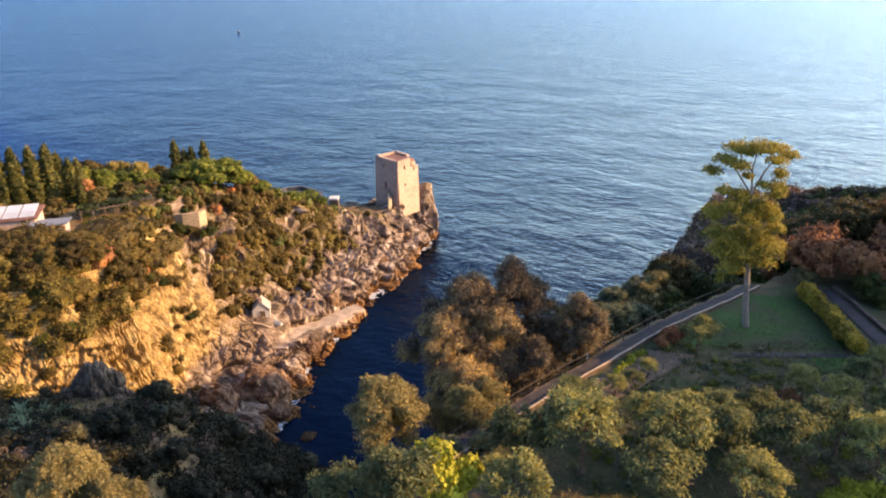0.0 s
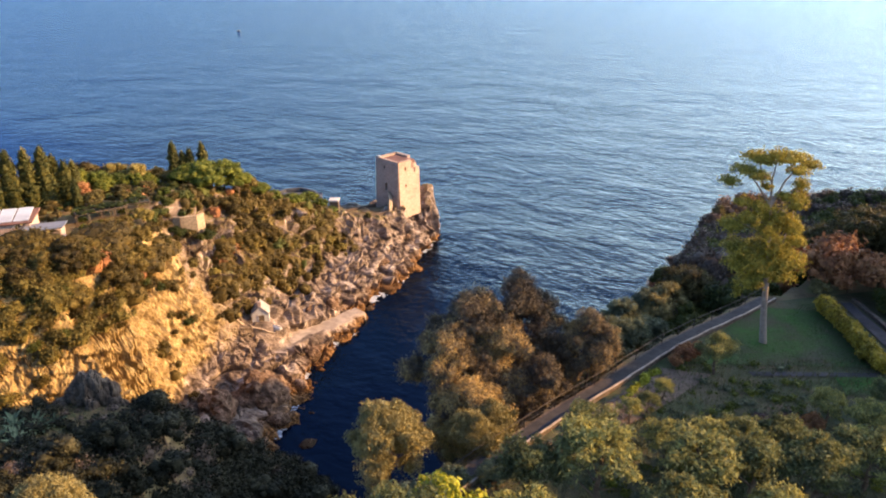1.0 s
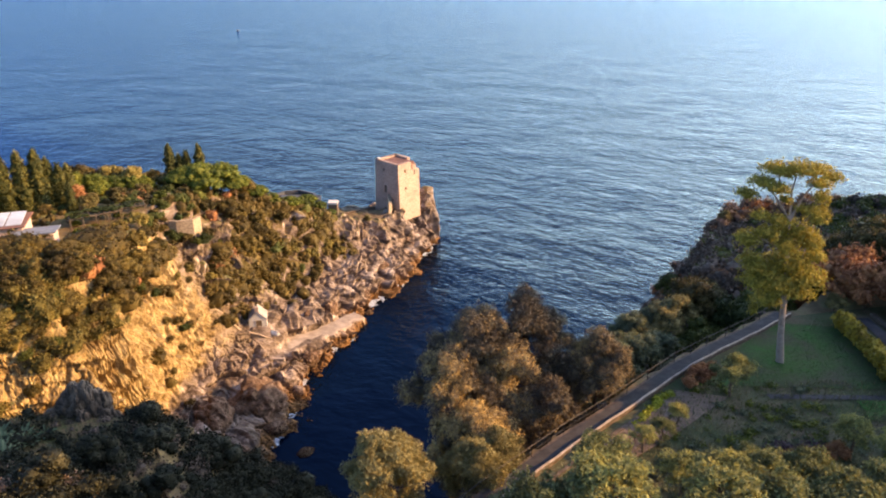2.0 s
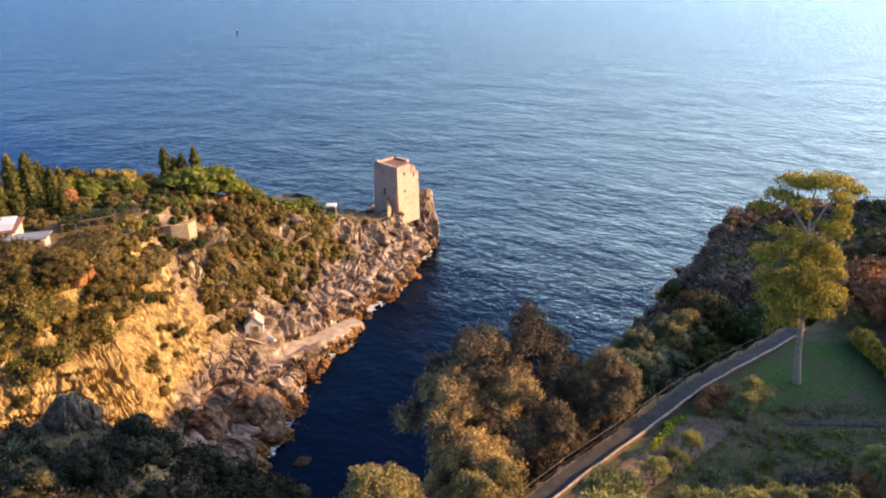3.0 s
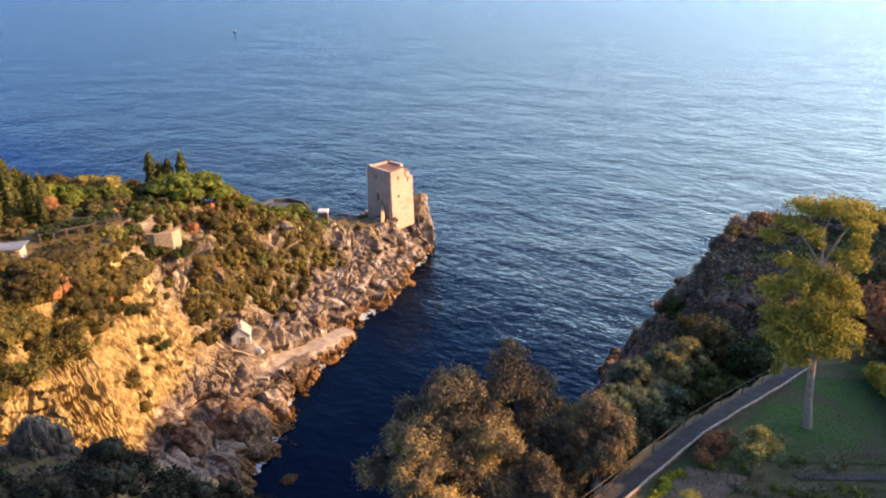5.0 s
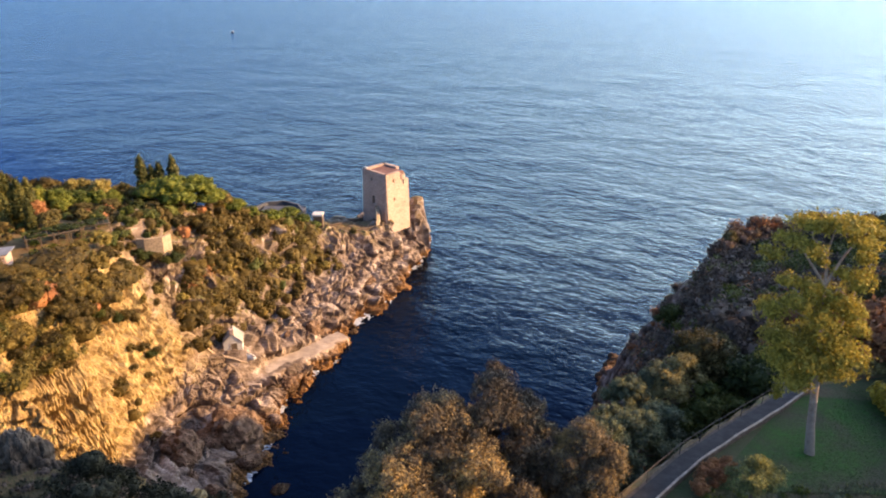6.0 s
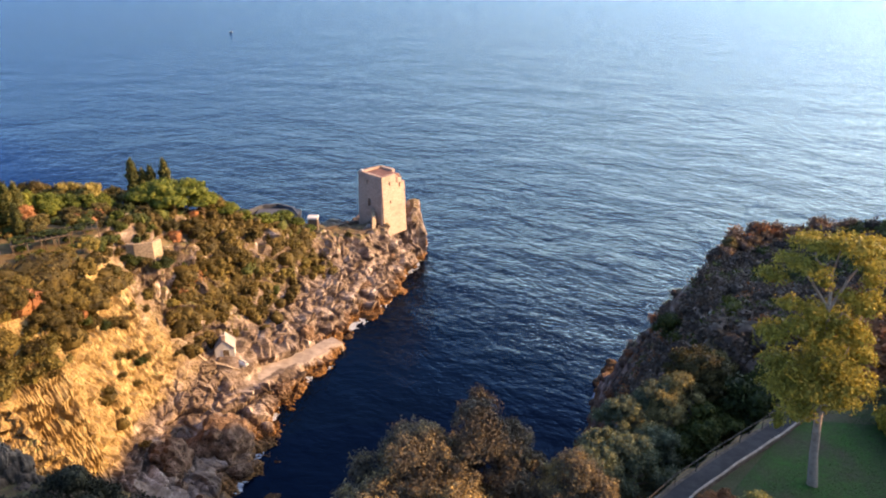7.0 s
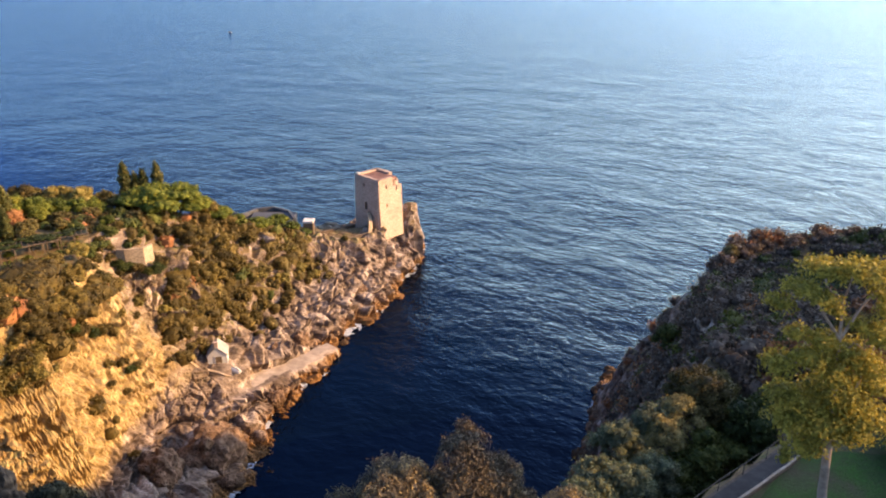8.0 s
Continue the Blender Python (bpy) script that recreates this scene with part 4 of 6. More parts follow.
for x, y, top, s in ((-3.0, 31.8, 59.9, 0.8), (1.2, 33.4, 58.4, 0.65), (2.6, 34.6, 58.0, 0.65), (-18.8, 28.6, 58.0, 0.8), (-16.6, 28.2, 56.6, 0.75)):
    plant(golden, x, y, "rounded golden-green bushy tree above the cove", "tree", "golden trees above the cove", g, top - 9.0 * s, s)
lemon = tree("citrus_tree", 131, 7.0, 1.9, LEMON, count=34, small=0.26, density=70, size=0.22, crown_low=0.4, slim=0.6, core=0.5)
tagged(set_down(lemon, -0.2, 25.2, 54.0), "bright yellow-green leafy tree in the sun", "tree")

olives = [tree("olive_tree", 140 + k, 3.9, 1.6, OLIVE, count=40, small=0.25, density=70, size=0.19, crown_low=0.22, trunk=0.13, slim=0.34, core=0.35, inner=0.35, droop=-0.5, jitter=0.8) for k in range(4)]
OLIVES = ((16.3, 40.3, 1.0), (7.0, 31.2, 1.0), (10.6, 31.0, 0.8), (12.5, 30.4, 0.85), (14.2, 30.4, 0.9), (14.3, 33.0, 0.62), (16.0, 30.6, 0.9), (13.6, 28.4, 0.9), (20.3, 34.6, 0.8), (21.6, 33.0, 0.95), (23.9, 35.2, 0.9), (16.5, 28.2, 0.9), (9.8, 34.9, 0.6), (12.4, 37.4, 0.5), (11.0, 35.6, 0.55), (6.6, 28.0, 1.1), (25.8, 33.0, 1.0), (22.6, 30.0, 1.0),
          (19.3, 29.2, 1.0), (11.0, 28.0, 1.0), (3.6, 28.0, 0.9), (-1.8, 23.9, 1.0), (-4.2, 25.6, 1.0), (9.6, 25.2, 0.9), (13.4, 25.0, 0.8), (26.2, 37.0, 0.85), (20.0, 26.5, 1.0), (3.0, 24.2, 0.9))
for x, y, s in OLIVES:
    z = 54.6 if lane_side(np.array([x]), np.array([y]))[0] < -0.5 else None
    plant(olives, x, y, "silvery olive tree with a low round crown", "tree", "olive trees in the garden", g, z, s * (0.8 if y > 32 else 1.0 if y > 29 else 1.2))

# evergreens below the lane's far end and behind the lawn
oaks = [tree("holm_oak", 160 + k, 6.0, 2.4, SCRUB_GREEN, count=34, small=0.33, density=26, size=0.26, crown_low=0.15, core=0.7, inner=0.5, jitter=0.7) for k in range(3)]
for x, y, top, s in ((22.8, 58.6, 53.0, 0.9), (17.0, 51.6, 53.6, 0.8), (19.6, 53.2, 54.4, 0.85), (22.6, 54.8, 55.2, 0.9), (26.0, 57.0, 55.6, 1.0), (30.5, 61.0, 56.0, 1.0), (31.0, 79.0, 46.8, 0.9), (30.4, 93.0, 39.8, 0.8), (34.6, 67.5, 54.5, 1.0), (33.0, 49.0, 58.0, 0.8), (24.6, 55.0, 54.0, 0.9)):
    plant(oaks, x, y, "dark evergreen oak on the shaded slope", "tree", "evergreen oaks behind the garden", g, top - 6.0 * s, s)
sages = [tree("sage_tree", 155 + k, 6.0, 2.2, SAGE, count=40, small=0.3, density=40, size=0.24, crown_low=0.15, core=0.6, inner=0.4, slim=0.4, droop=-0.4, jitter=0.8) for k in range(2)]
for x, y, top, s in ((11.2, 47.4, 56.0, 0.85), (13.6, 49.0, 55.6, 0.85), (12.2, 50.6, 54.8, 0.8), (15.4, 51.0, 54.6, 0.8), (14.2, 54.2, 54.4, 0.75), (16.4, 55.2, 54.8, 0.75), (9.6, 46.2, 54.0, 0.7), (12.6, 46.0, 53.6, 0.6), (15.2, 48.2, 53.8, 0.6)):
    plant(sages, x, y, "soft grey-green tree below the lane", "tree", "grey-green trees below the lane", g, top - 6.0 * s, s)
for x, y, top, s in ((0.4, 29.6, 58.0, 0.45), (2.0, 30.0, 57.8, 0.4), (-1.6, 27.8, 58.4, 0.5), (3.4, 31.2, 57.4, 0.35)):
    plant(sages, x, y, "grey-green bush leaning over the lane", "bush", "bushes over the lane", g, top - 6.0 * s, s)
rounds = [tree("round_tree", 165 + k, 8.0, 3.6, ROUND, count=44, small=0.28, density=26, size=0.28, crown_low=0.1, core=0.68, inner=0.5, jitter=0.7) for k in range(2)]
for x, y, top, s in ((34.6, 58.4, 60.6, 0.8), (36.8, 59.6, 60.2, 0.75), (32.4, 61.0, 58.2, 0.6), (45.0, 62.0, 61.5, 1.0), (20.4, 58.4, 55.6, 0.66), (41.0, 61.0, 60.6, 0.8)):
    plant(rounds, x, y, "large round olive-green tree behind the garden", "tree", "round trees behind the garden", g, top - 8.0 * s, s)
# these crowns take the leaves darkened for shade
darks = [tree("shaded_oak", 168 + k, 5.0, 2.2, SHADE_SCRUB, count=20, small=0.4, density=9, size=0.36, crown_low=0.15, core=0.8) for k in range(2)]
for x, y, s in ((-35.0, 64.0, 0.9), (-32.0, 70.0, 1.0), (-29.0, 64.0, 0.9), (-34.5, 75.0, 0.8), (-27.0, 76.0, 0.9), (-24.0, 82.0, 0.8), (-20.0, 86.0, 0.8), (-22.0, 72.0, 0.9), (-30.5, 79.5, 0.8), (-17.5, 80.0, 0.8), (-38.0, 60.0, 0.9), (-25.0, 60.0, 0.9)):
    plant(darks, x, y, "evergreen oak on the spur, leaf colour darkened for shade", "tree", "oaks on the shaded spur", g, None, s)
silver = [tree("tree_heather", 170 + k, 4.5, 1.7, GOLDEN, count=34, small=0.32, density=50, size=0.2, crown_low=0.12, core=0.6, inner=0.4, droop=-0.5, jitter=0.8) for k in range(2)]
for x, y, top, s in ((20.4, 57.4, 54.8, 0.9), (17.0, 54.6, 54.6, 0.8), (18.6, 56.0, 55.2, 0.85), (21.8, 59.4, 54.6, 0.8), (15.4, 53.2, 53.6, 0.7), (44.0, 111.6, 42.2, 0.7), (28.6, 52.6, 57.0, 0.5)):
    plant(silver, x, y, "grey-green bushy tree with sunlit top", "tree", "bushy trees behind the lane", g, top - 4.5 * s, s)
reds = [tree("russet_shrub", 180 + k, 2.6, 1.5, SCRUB_RED, count=14, small=0.42, density=34, size=0.22, crown_low=0.05, trunk=0.05) for k in range(2)]
for x, y, s in ((14.3, 41.4, 0.36), (15.0, 42.0, 0.4), (15.8, 42.3, 0.36), (15.4, 42.8, 0.4), (16.3, 42.9, 0.34), (19.4, 34.3, 0.4), (29.0, 53.8, 1.3), (31.2, 52.9, 1.3), (33.4, 52.2, 1.5), (30.4, 55.4, 1.7), (38.6, 55.0, 2.3), (41.0, 57.5, 2.5), (36.4, 53.4, 1.7), (43.4, 54.0, 2.2), (27.4, 57.4, 1.4)):
    plant(reds, x, y, "dry russet shrub in the garden grass", "shrub", "russet shrubs in the garden", g, None, s)

# trees of the tower headland
cypress = []
for k in range(2):
    g2 = np.random.default_rng(190 + k)
    root = empty("cypress")
    v, f = tube([(0, 0, -0.5), (0, 0, 3), (0.1, 0, 8)], [0.22, 0.18, 0.05], 6)
    part("trunk", mesh_from("trunk", v, f), BARK, root)
    lumps = []
    for h in np.linspace(0, 9.9, 46):
        wide, turn_ = 0.95 * (1 - (h / 10.3) ** 4) * (0.75 + 0.25 * math.sin(h * 1.7 + k)) + 0.05, h * 17.0
        lumps.append((math.cos(turn_) * wide * 0.55, math.sin(turn_) * wide * 0.55, 0.9 + h, 0.3 + 0.38 * wide, 0.3 + 0.38 * wide, 0.8 + 0.3 * g2.random()))
    v, f = leaves(g2, lumps, 12, 0.32, 0.6, inner=0.55, core=0.75)
    part("crown", mesh_from("crown", v, f), CYPRESS, root)
    cypress.append(root)
CYPRESSES = ((-59.4, 156.2, 40.9, 1.0), (-57.6, 156.8, 38.6, 0.95), (-56.2, 157.2, 39.2, 0.95), (-53.6, 158.0, 40.4, 0.95), (-77.5, 126.0, 47.2, 1.1), (-75.4, 128.0, 46.9, 1.1), (-73.2, 129.6, 46.9, 1.1), (-72.4, 131.6, 44.8, 1.0), (-70.6, 131.8, 43.6, 0.95), (-70.2, 134.0, 43.0, 0.9), (-79.6, 124.6, 47.4, 1.1), (-68.0, 129.4, 41.0, 0.7))
for x, y, top, s in CYPRESSES:
    plant(cypress, x, y, "dark narrow cypress tree", "tree", "cypresses on the headland", g, top - 11.6 * s, s * 1.6, s)
pines = []
for k in range(3):
    g2 = np.random.default_rng(200 + k)
    root = empty("umbrella_pine")
    (v, f), ends = limbs(g2, (0, 0, -0.5), 6.2, 3.0, 7, 0.24, crook=0.2, low=0.6)
    part("trunk", mesh_from("trunk", v, f), BARK, root)
    lumps = [(math.cos(a) * q, math.sin(a) * q, 6.6 + 0.9 * (1 - q / 3) + 0.4 * g2.normal(), 1.35, 1.35, 1.15) for a, q in zip(np.arange(24) * 2.4, 3.1 * np.sqrt((np.arange(24) + 0.5) / 24))]
    v, f = leaves(g2, lumps, 6, 0.42, 0.5)
    part("crown", mesh_from("crown", v, f), PINE, root)
    pines.append(root)
PINES = ((-51.2, 150.0, 37.9, 1.0), (-47.6, 152.0, 37.4, 0.95), (-49.4, 147.4, 36.4, 0.85), (-54.0, 148.6, 37.6, 0.9), (-44.8, 152.6, 34.6, 0.75), (-36.2, 164.4, 26.0, 0.6), (-33.2, 171.0, 24.2, 0.55), (-35.4, 169.0, 24.0, 0.5), (-41.6, 157.0, 31.0, 0.6), (-31.0, 173.4, 21.8, 0.45), (-32.4, 180.4, 18.6, 0.45), (-29.6, 181.6, 16.8, 0.4))
for x, y, top, s in PINES:
    plant(pines, x, y, "broad bright green umbrella pine", "tree", "pines on the headland", g, top + 0.2 - 8.0 * s, s * 1.1, s * 0.95)


def broadleaf(name, seed, mat, **more):
    return tree(name, seed, 5.5, 2.5, mat, count=52, small=0.27, density=20, size=0.28, crown_low=0.04, core=0.74, inner=0.55, jitter=0.6, **more)


def grove(models, rows, label, group):
    for x, y, s in rows:
        plant(models, x, y, label, "tree", group, g, ground_z(x, y) - 0.4, s * (0.92 + 0.16 * g.random()), s)


brown_oaks = [broadleaf("brown_oak", 210 + k, (OAK, OAK, SCRUB)[k]) for k in range(3)]
bright_trees = [broadleaf("bright_tree", 214 + k, BRIGHT) for k in range(2)]
dull_trees = [broadleaf("dull_tree", 217 + k, (ROUND, SCRUB_GREEN)[k]) for k in range(2)]
tan_trees = [broadleaf("tan_tree", 220 + k, (TAWNY, OAK)[k]) for k in range(2)]
rust_tree = [broadleaf("rust_tree", 223, SCRUB_RED)]
# the belt of oaks on the head of the ochre cliff
LIP = ((-57.5, 96.8, 0.95), (-61.0, 100.0, 1.0), (-54.6, 97.8, 1.0), (-52.6, 100.8, 0.9), (-51.9, 104.8, 1.05), (-51.2, 109.4, 1.1), (-51.0, 114.2, 0.9), (-53.9, 96.2, 1.1), (-64.0, 97.0, 1.05), (-62.5, 104.0, 0.85), (-57.4, 102.6, 0.85), (-54.8, 105.4, 0.7), (-53.4, 109.6, 0.6),
       (-66.0, 105.0, 0.75), (-58.5, 106.0, 0.65), (-51.0, 102.6, 1.05), (-50.4, 107.0, 0.9), (-60.4, 96.8, 0.9), (-68.0, 101.0, 0.9), (-55.2, 101.4, 0.85), (-50.2, 111.8, 0.7), (-51.8, 117.0, 0.8))
grove(brown_oaks, LIP, "olive-brown oak at the head of the cliff", "oaks on the cliff's head")
grove(tan_trees, ((-51.5, 120.2, 0.75), (-53.2, 122.4, 0.65), (-50.4, 122.8, 0.65), (-52.4, 126.0, 0.55), (-50.2, 126.2, 0.55), (-48.4, 128.8, 0.5), (-54.8, 118.4, 0.65), (-56.2, 115.4, 0.65), (-48.8, 131.0, 0.4), (-51.4, 130.6, 0.42), (-52.8, 131.4, 0.45), (-46.0, 133.2, 0.5), (-56.4, 94.2, 0.75), (-59.6, 93.4, 0.8), (-62.4, 92.6, 0.85), (-57.0, 90.4, 0.5), (-54.2, 92.6, 0.45), (-58.6, 90.2, 0.5), (-61.0, 89.6, 0.5), (-52.2, 96.4, 0.4)), "tawny bush-like tree at the cliff's head", "tawny trees on the cliff's head")
# the crest: tan outer trees, bright green ones before them, dark ones in the hollow
grove(tan_trees, ((-65.0, 149.4, 1.3), (-60.5, 150.5, 1.2), (-70.0, 150.0, 1.25), (-76.0, 150.0, 1.25), (-82.0, 146.0, 1.3), (-64.0, 152.8, 1.1), (-73.0, 152.6, 1.2), (-43.6, 156.2, 1.15), (-42.0, 157.8, 0.9), (-45.6, 157.6, 0.9)), "tan olive-brown tree on the headland's crest", "trees on the crest")
grove(bright_trees, ((-69.0, 140.4, 1.0), (-66.4, 142.6, 0.95), (-72.0, 138.6, 1.05), (-63.6, 143.4, 0.9), (-75.4, 140.0, 1.05), (-66.8, 137.6, 0.75), (-54.8, 136.8, 0.5), (-39.4, 161.4, 0.75), (-78.0, 133.0, 1.1), (-61.4, 145.6, 0.9)), "bright yellow-green broadleaf tree", "trees on the crest")
grove(dull_trees, ((-61.6, 134.6, 0.6), (-58.4, 137.6, 0.5), (-66.0, 131.6, 0.75), (-56.8, 134.0, 0.4), (-63.4, 138.2, 0.6), (-59.6, 141.4, 0.7), (-55.6, 143.0, 0.7), (-52.0, 141.4, 0.6), (-50.4, 138.8, 0.55), (-74.6, 134.4, 0.9), (-48.2, 143.0, 0.8), (-64.4, 128.8, 0.55), (-50.2, 136.6, 0.42), (-52.2, 137.0, 0.45), (-48.6, 137.4, 0.5), (-51.0, 139.4, 0.5)), "dull green tree beside the terraced garden", "trees by the terraced garden")
grove(bright_trees, ((-58.0, 120.0, 0.3), (-60.4, 121.4, 0.28), (-56.4, 123.0, 0.35), (-62.6, 127.4, 0.4), (-58.8, 127.0, 0.35), (-56.0, 127.4, 0.3), (-54.6, 129.8, 0.35), (-60.6, 130.6, 0.45), (-66.0, 124.8, 0.4), (-64.2, 122.6, 0.3), (-57.4, 131.6, 0.4), (-53.4, 124.6, 0.35), (-62.0, 118.4, 0.3)), "small green fruit tree in the terraced garden", "fruit trees in the terraced garden")
grove(rust_tree, ((-69.2, 133.6, 0.85), (-71.2, 135.4, 0.6)), "rust-brown tree among greener ones", "rust-brown trees")
# the wooded gully and the slope towards the tower
grove(brown_oaks, ((-44.6, 147.0, 1.45), (-43.0, 143.6, 1.0), (-41.2, 146.8, 1.1), (-39.8, 143.8, 1.0), (-42.4, 139.0, 0.9), (-40.4, 139.8, 0.85), (-43.4, 133.2, 0.8), (-41.2, 135.6, 0.7), (-38.4, 153.4, 1.05), (-36.8, 150.4, 0.9), (-45.2, 137.6, 0.8), (-37.6, 146.2, 0.75), (-40.6, 151.0, 1.1), (-45.6, 131.4, 0.6)), "golden-brown oak in the gully above the hut", "oaks on the wooded slope")
grove(tan_trees, ((-35.4, 156.6, 0.9), (-31.6, 161.6, 0.8), (-33.6, 153.4, 0.7), (-28.8, 168.0, 0.75), (-26.2, 170.4, 0.6), (-30.0, 157.8, 0.6), (-34.6, 149.6, 0.6), (-41.0, 154.6, 1.0), (-37.4, 160.0, 0.9), (-31.0, 168.6, 0.8), (-28.2, 174.8, 0.6), (-20.2, 182.4, 0.4)), "low olive-tan tree on the rocky slope", "trees on the rocky slope")
# bushes rooted in the cliff's ledges
bushes = [tree("cliff_bush", 230 + k, 3.0, 1.5, (SCRUB, SCRUB_GREEN, OAK)[k], count=22, small=0.36, density=30, size=0.24, crown_low=0.02, trunk=0.07, core=0.62, jitter=0.7) for k in range(3)]
LEDGE = ((-56.4, 92.2, 1.1), (-54.3, 94.0, 1.0), (-53.4, 97.4, 0.9), (-51.0, 99.0, 1.2), (-50.6, 100.2, 0.8), (-55.6, 91.0, 0.9), (-53.2, 95.0, 0.9), (-56.4, 89.4, 0.8), (-53.7, 91.6, 0.7), (-52.6, 95.0, 0.6), (-49.4, 99.9, 0.6), (-49.8, 108.6, 1.1), (-49.5, 112.6, 1.0), (-48.7, 116.8, 1.0), (-50.4, 109.2, 0.9), (-48.0, 121.6, 0.8),
         (-47.4, 125.6, 0.7), (-47.9, 114.8, 0.7), (-47.4, 117.8, 0.8), (-46.4, 120.2, 0.8), (-47.4, 113.2, 0.6), (-46.6, 116.6, 0.6), (-47.8, 109.0, 0.7), (-55.8, 87.9, 0.8), (-44.4, 110.2, 0.7), (-44.3, 127.8, 0.7), (-42.4, 132.0, 0.5), (-46.8, 119.0, 0.7), (-49.0, 114.6, 0.8), (-50.0, 110.6, 0.8))
for x, y, z, s in ((-51.9, 131.4, 28.4, 0.9), (-50.7, 131.9, 27.6, 1.0), (-49.3, 132.3, 27.0, 1.1), (-47.6, 132.9, 26.6, 0.8), (-54.5, 131.9, 32.4, 0.9), (-53.4, 134.4, 33.2, 0.9), (-54.5, 134.3, 34.0, 0.8), (-52.6, 136.0, 33.9, 0.8), (-54.4, 129.9, 31.8, 0.9), (-53.2, 132.6, 31.6, 0.6), (-46.6, 134.2, 26.0, 1.2), (-46.0, 136.0, 26.5, 1.2)):
    plant(bushes, x, y, "olive-brown bush beside the pale retaining wall", "bush", "bushes by the retaining wall", g, z, s)
for x, y, s in LEDGE:
    plant(bushes, x, y, "olive-brown bush rooted on a ledge of the cliff", "bush", "bushes on the cliff", g, ground_z(x, y) - 0.5 * s, s)


# agaves and prickly pears on the spur
def make_agave(seed, name="agave"):
    g4 = np.random.default_rng(seed)
    root = empty(name)
    for k in range(11):
        a, up = k * 2.4, 0.35 + 0.55 * g4.random()
        c, s_ = math.cos(a), math.sin(a)
        rows = [(0.10, 0.0, 0.0), (0.16, 0.35, 0.5 * up), (0.10, 0.7, 0.85 * up), (0.01, 1.0, 1.0 * up)]
        v = []
        for w, out, z in rows:
            v += [(c * out - s_ * w, s_ * out + c * w, z + 0.03), (c * out, s_ * out, z - 0.03), (c * out + s_ * w, s_ * out - c * w, z + 0.03)]
        f = [[i * 3 + j, i * 3 + j + 1, i * 3 + j + 4, i * 3 + j + 3] for i in range(3) for j in range(2)]
        part("leaf", mesh_from("leaf", v, f, False), AGAVE, root)
    return root


agaves = [make_agave(400)]
for x, y, s in ((-46.6, 70.4, 1.5), (-48.4, 69.6, 1.3), (-45.4, 69.0, 1.6), (-47.2, 67.6, 1.4), (-49.6, 71.2, 1.2), (-44.4, 70.8, 1.3), (-46.0, 66.0, 1.5), (-48.6, 66.6, 1.3)):
    plant(agaves, x, y, "grey-green agave with thick pointed leaves", "agave", "agaves on the spur", g, None, s)


# ---- the tower ----
TOWER_STONE = masonry("tower_render", (0.36, 0.255, 0.20), (0.50, 0.375, 0.30), (0.28, 0.20, 0.155), 0.5)
# red tiles, tone lowered to carry the parapet's shade on the tower roof
TERRACOTTA = mottled("terracotta_paving", (0.15, 0.075, 0.06), (0.23, 0.12, 0.095), 2.5, 0.9, 0.02)
# near-black fill that paints the unlit inside behind the tower's openings
DARK = mottled("unlit_inside_fill", (0.012, 0.010, 0.009), (0.03, 0.025, 0.02), 3, 0.9, 0.01)
WHITE = mottled("whitewash", (0.50, 0.48, 0.46), (0.66, 0.64, 0.61), 1.8, 0.85, 0.02)
CONCRETE = mottled("worn_concrete", (0.24, 0.185, 0.15), (0.42, 0.345, 0.29), 0.8, 0.95, 0.12)
PAVING = mottled("lane_paving", (0.030, 0.027, 0.028), (0.068, 0.060, 0.060), 2.2, 0.9, 0.04)
LANE_STONE = masonry("lane_stone", (0.085, 0.062, 0.046), (0.16, 0.12, 0.092), (0.06, 0.045, 0.034))
PINK = mottled("pink_plaster", (0.42, 0.30, 0.25), (0.55, 0.42, 0.36), 1.5, 0.9, 0.02)
SHEET = mottled("pale_roof_sheet", (0.46, 0.48, 0.52), (0.62, 0.64, 0.68), 1.2, 0.45, 0.01, spec=0.5)
PALE_WALL = masonry("pale_wall", (0.33, 0.265, 0.21), (0.50, 0.415, 0.34), (0.25, 0.19, 0.145))
PALE_ROOF = mottled("weathered_plaster_roof", (0.26, 0.24, 0.22), (0.40, 0.37, 0.34), 1.6, 0.9, 0.03)
SLATE = mottled("grey_roof", (0.17, 0.18, 0.21), (0.26, 0.27, 0.30), 1.6, 0.6, 0.02)
DARK_SLATE = mottled("dark_slate", (0.055, 0.058, 0.07), (0.10, 0.105, 0.12), 1.6, 0.8, 0.02)
WOOD = mottled("weathered_wood", (0.10, 0.07, 0.045), (0.22, 0.16, 0.11), 4, 0.85, 0.02)
IRON = mottled("rusty_iron", (0.04, 0.032, 0.028), (0.09, 0.07, 0.06), 5, 0.6, 0.01)
NET = mottled("dark_netting", (0.015, 0.025, 0.02), (0.04, 0.055, 0.045), 3, 0.9, 0.02)
GLASS = mottled("dim_glass", (0.05, 0.06, 0.07), (0.09, 0.10, 0.11), 1, 0.1, 0.0, spec=0.6)
SIDE, WIDE, WALL_TOP, FOOT = 9.2, 7.8, 25.3, 9.0
TOWER_AT = pose(-12.6, 194.0, 0, 0, 0, 46)


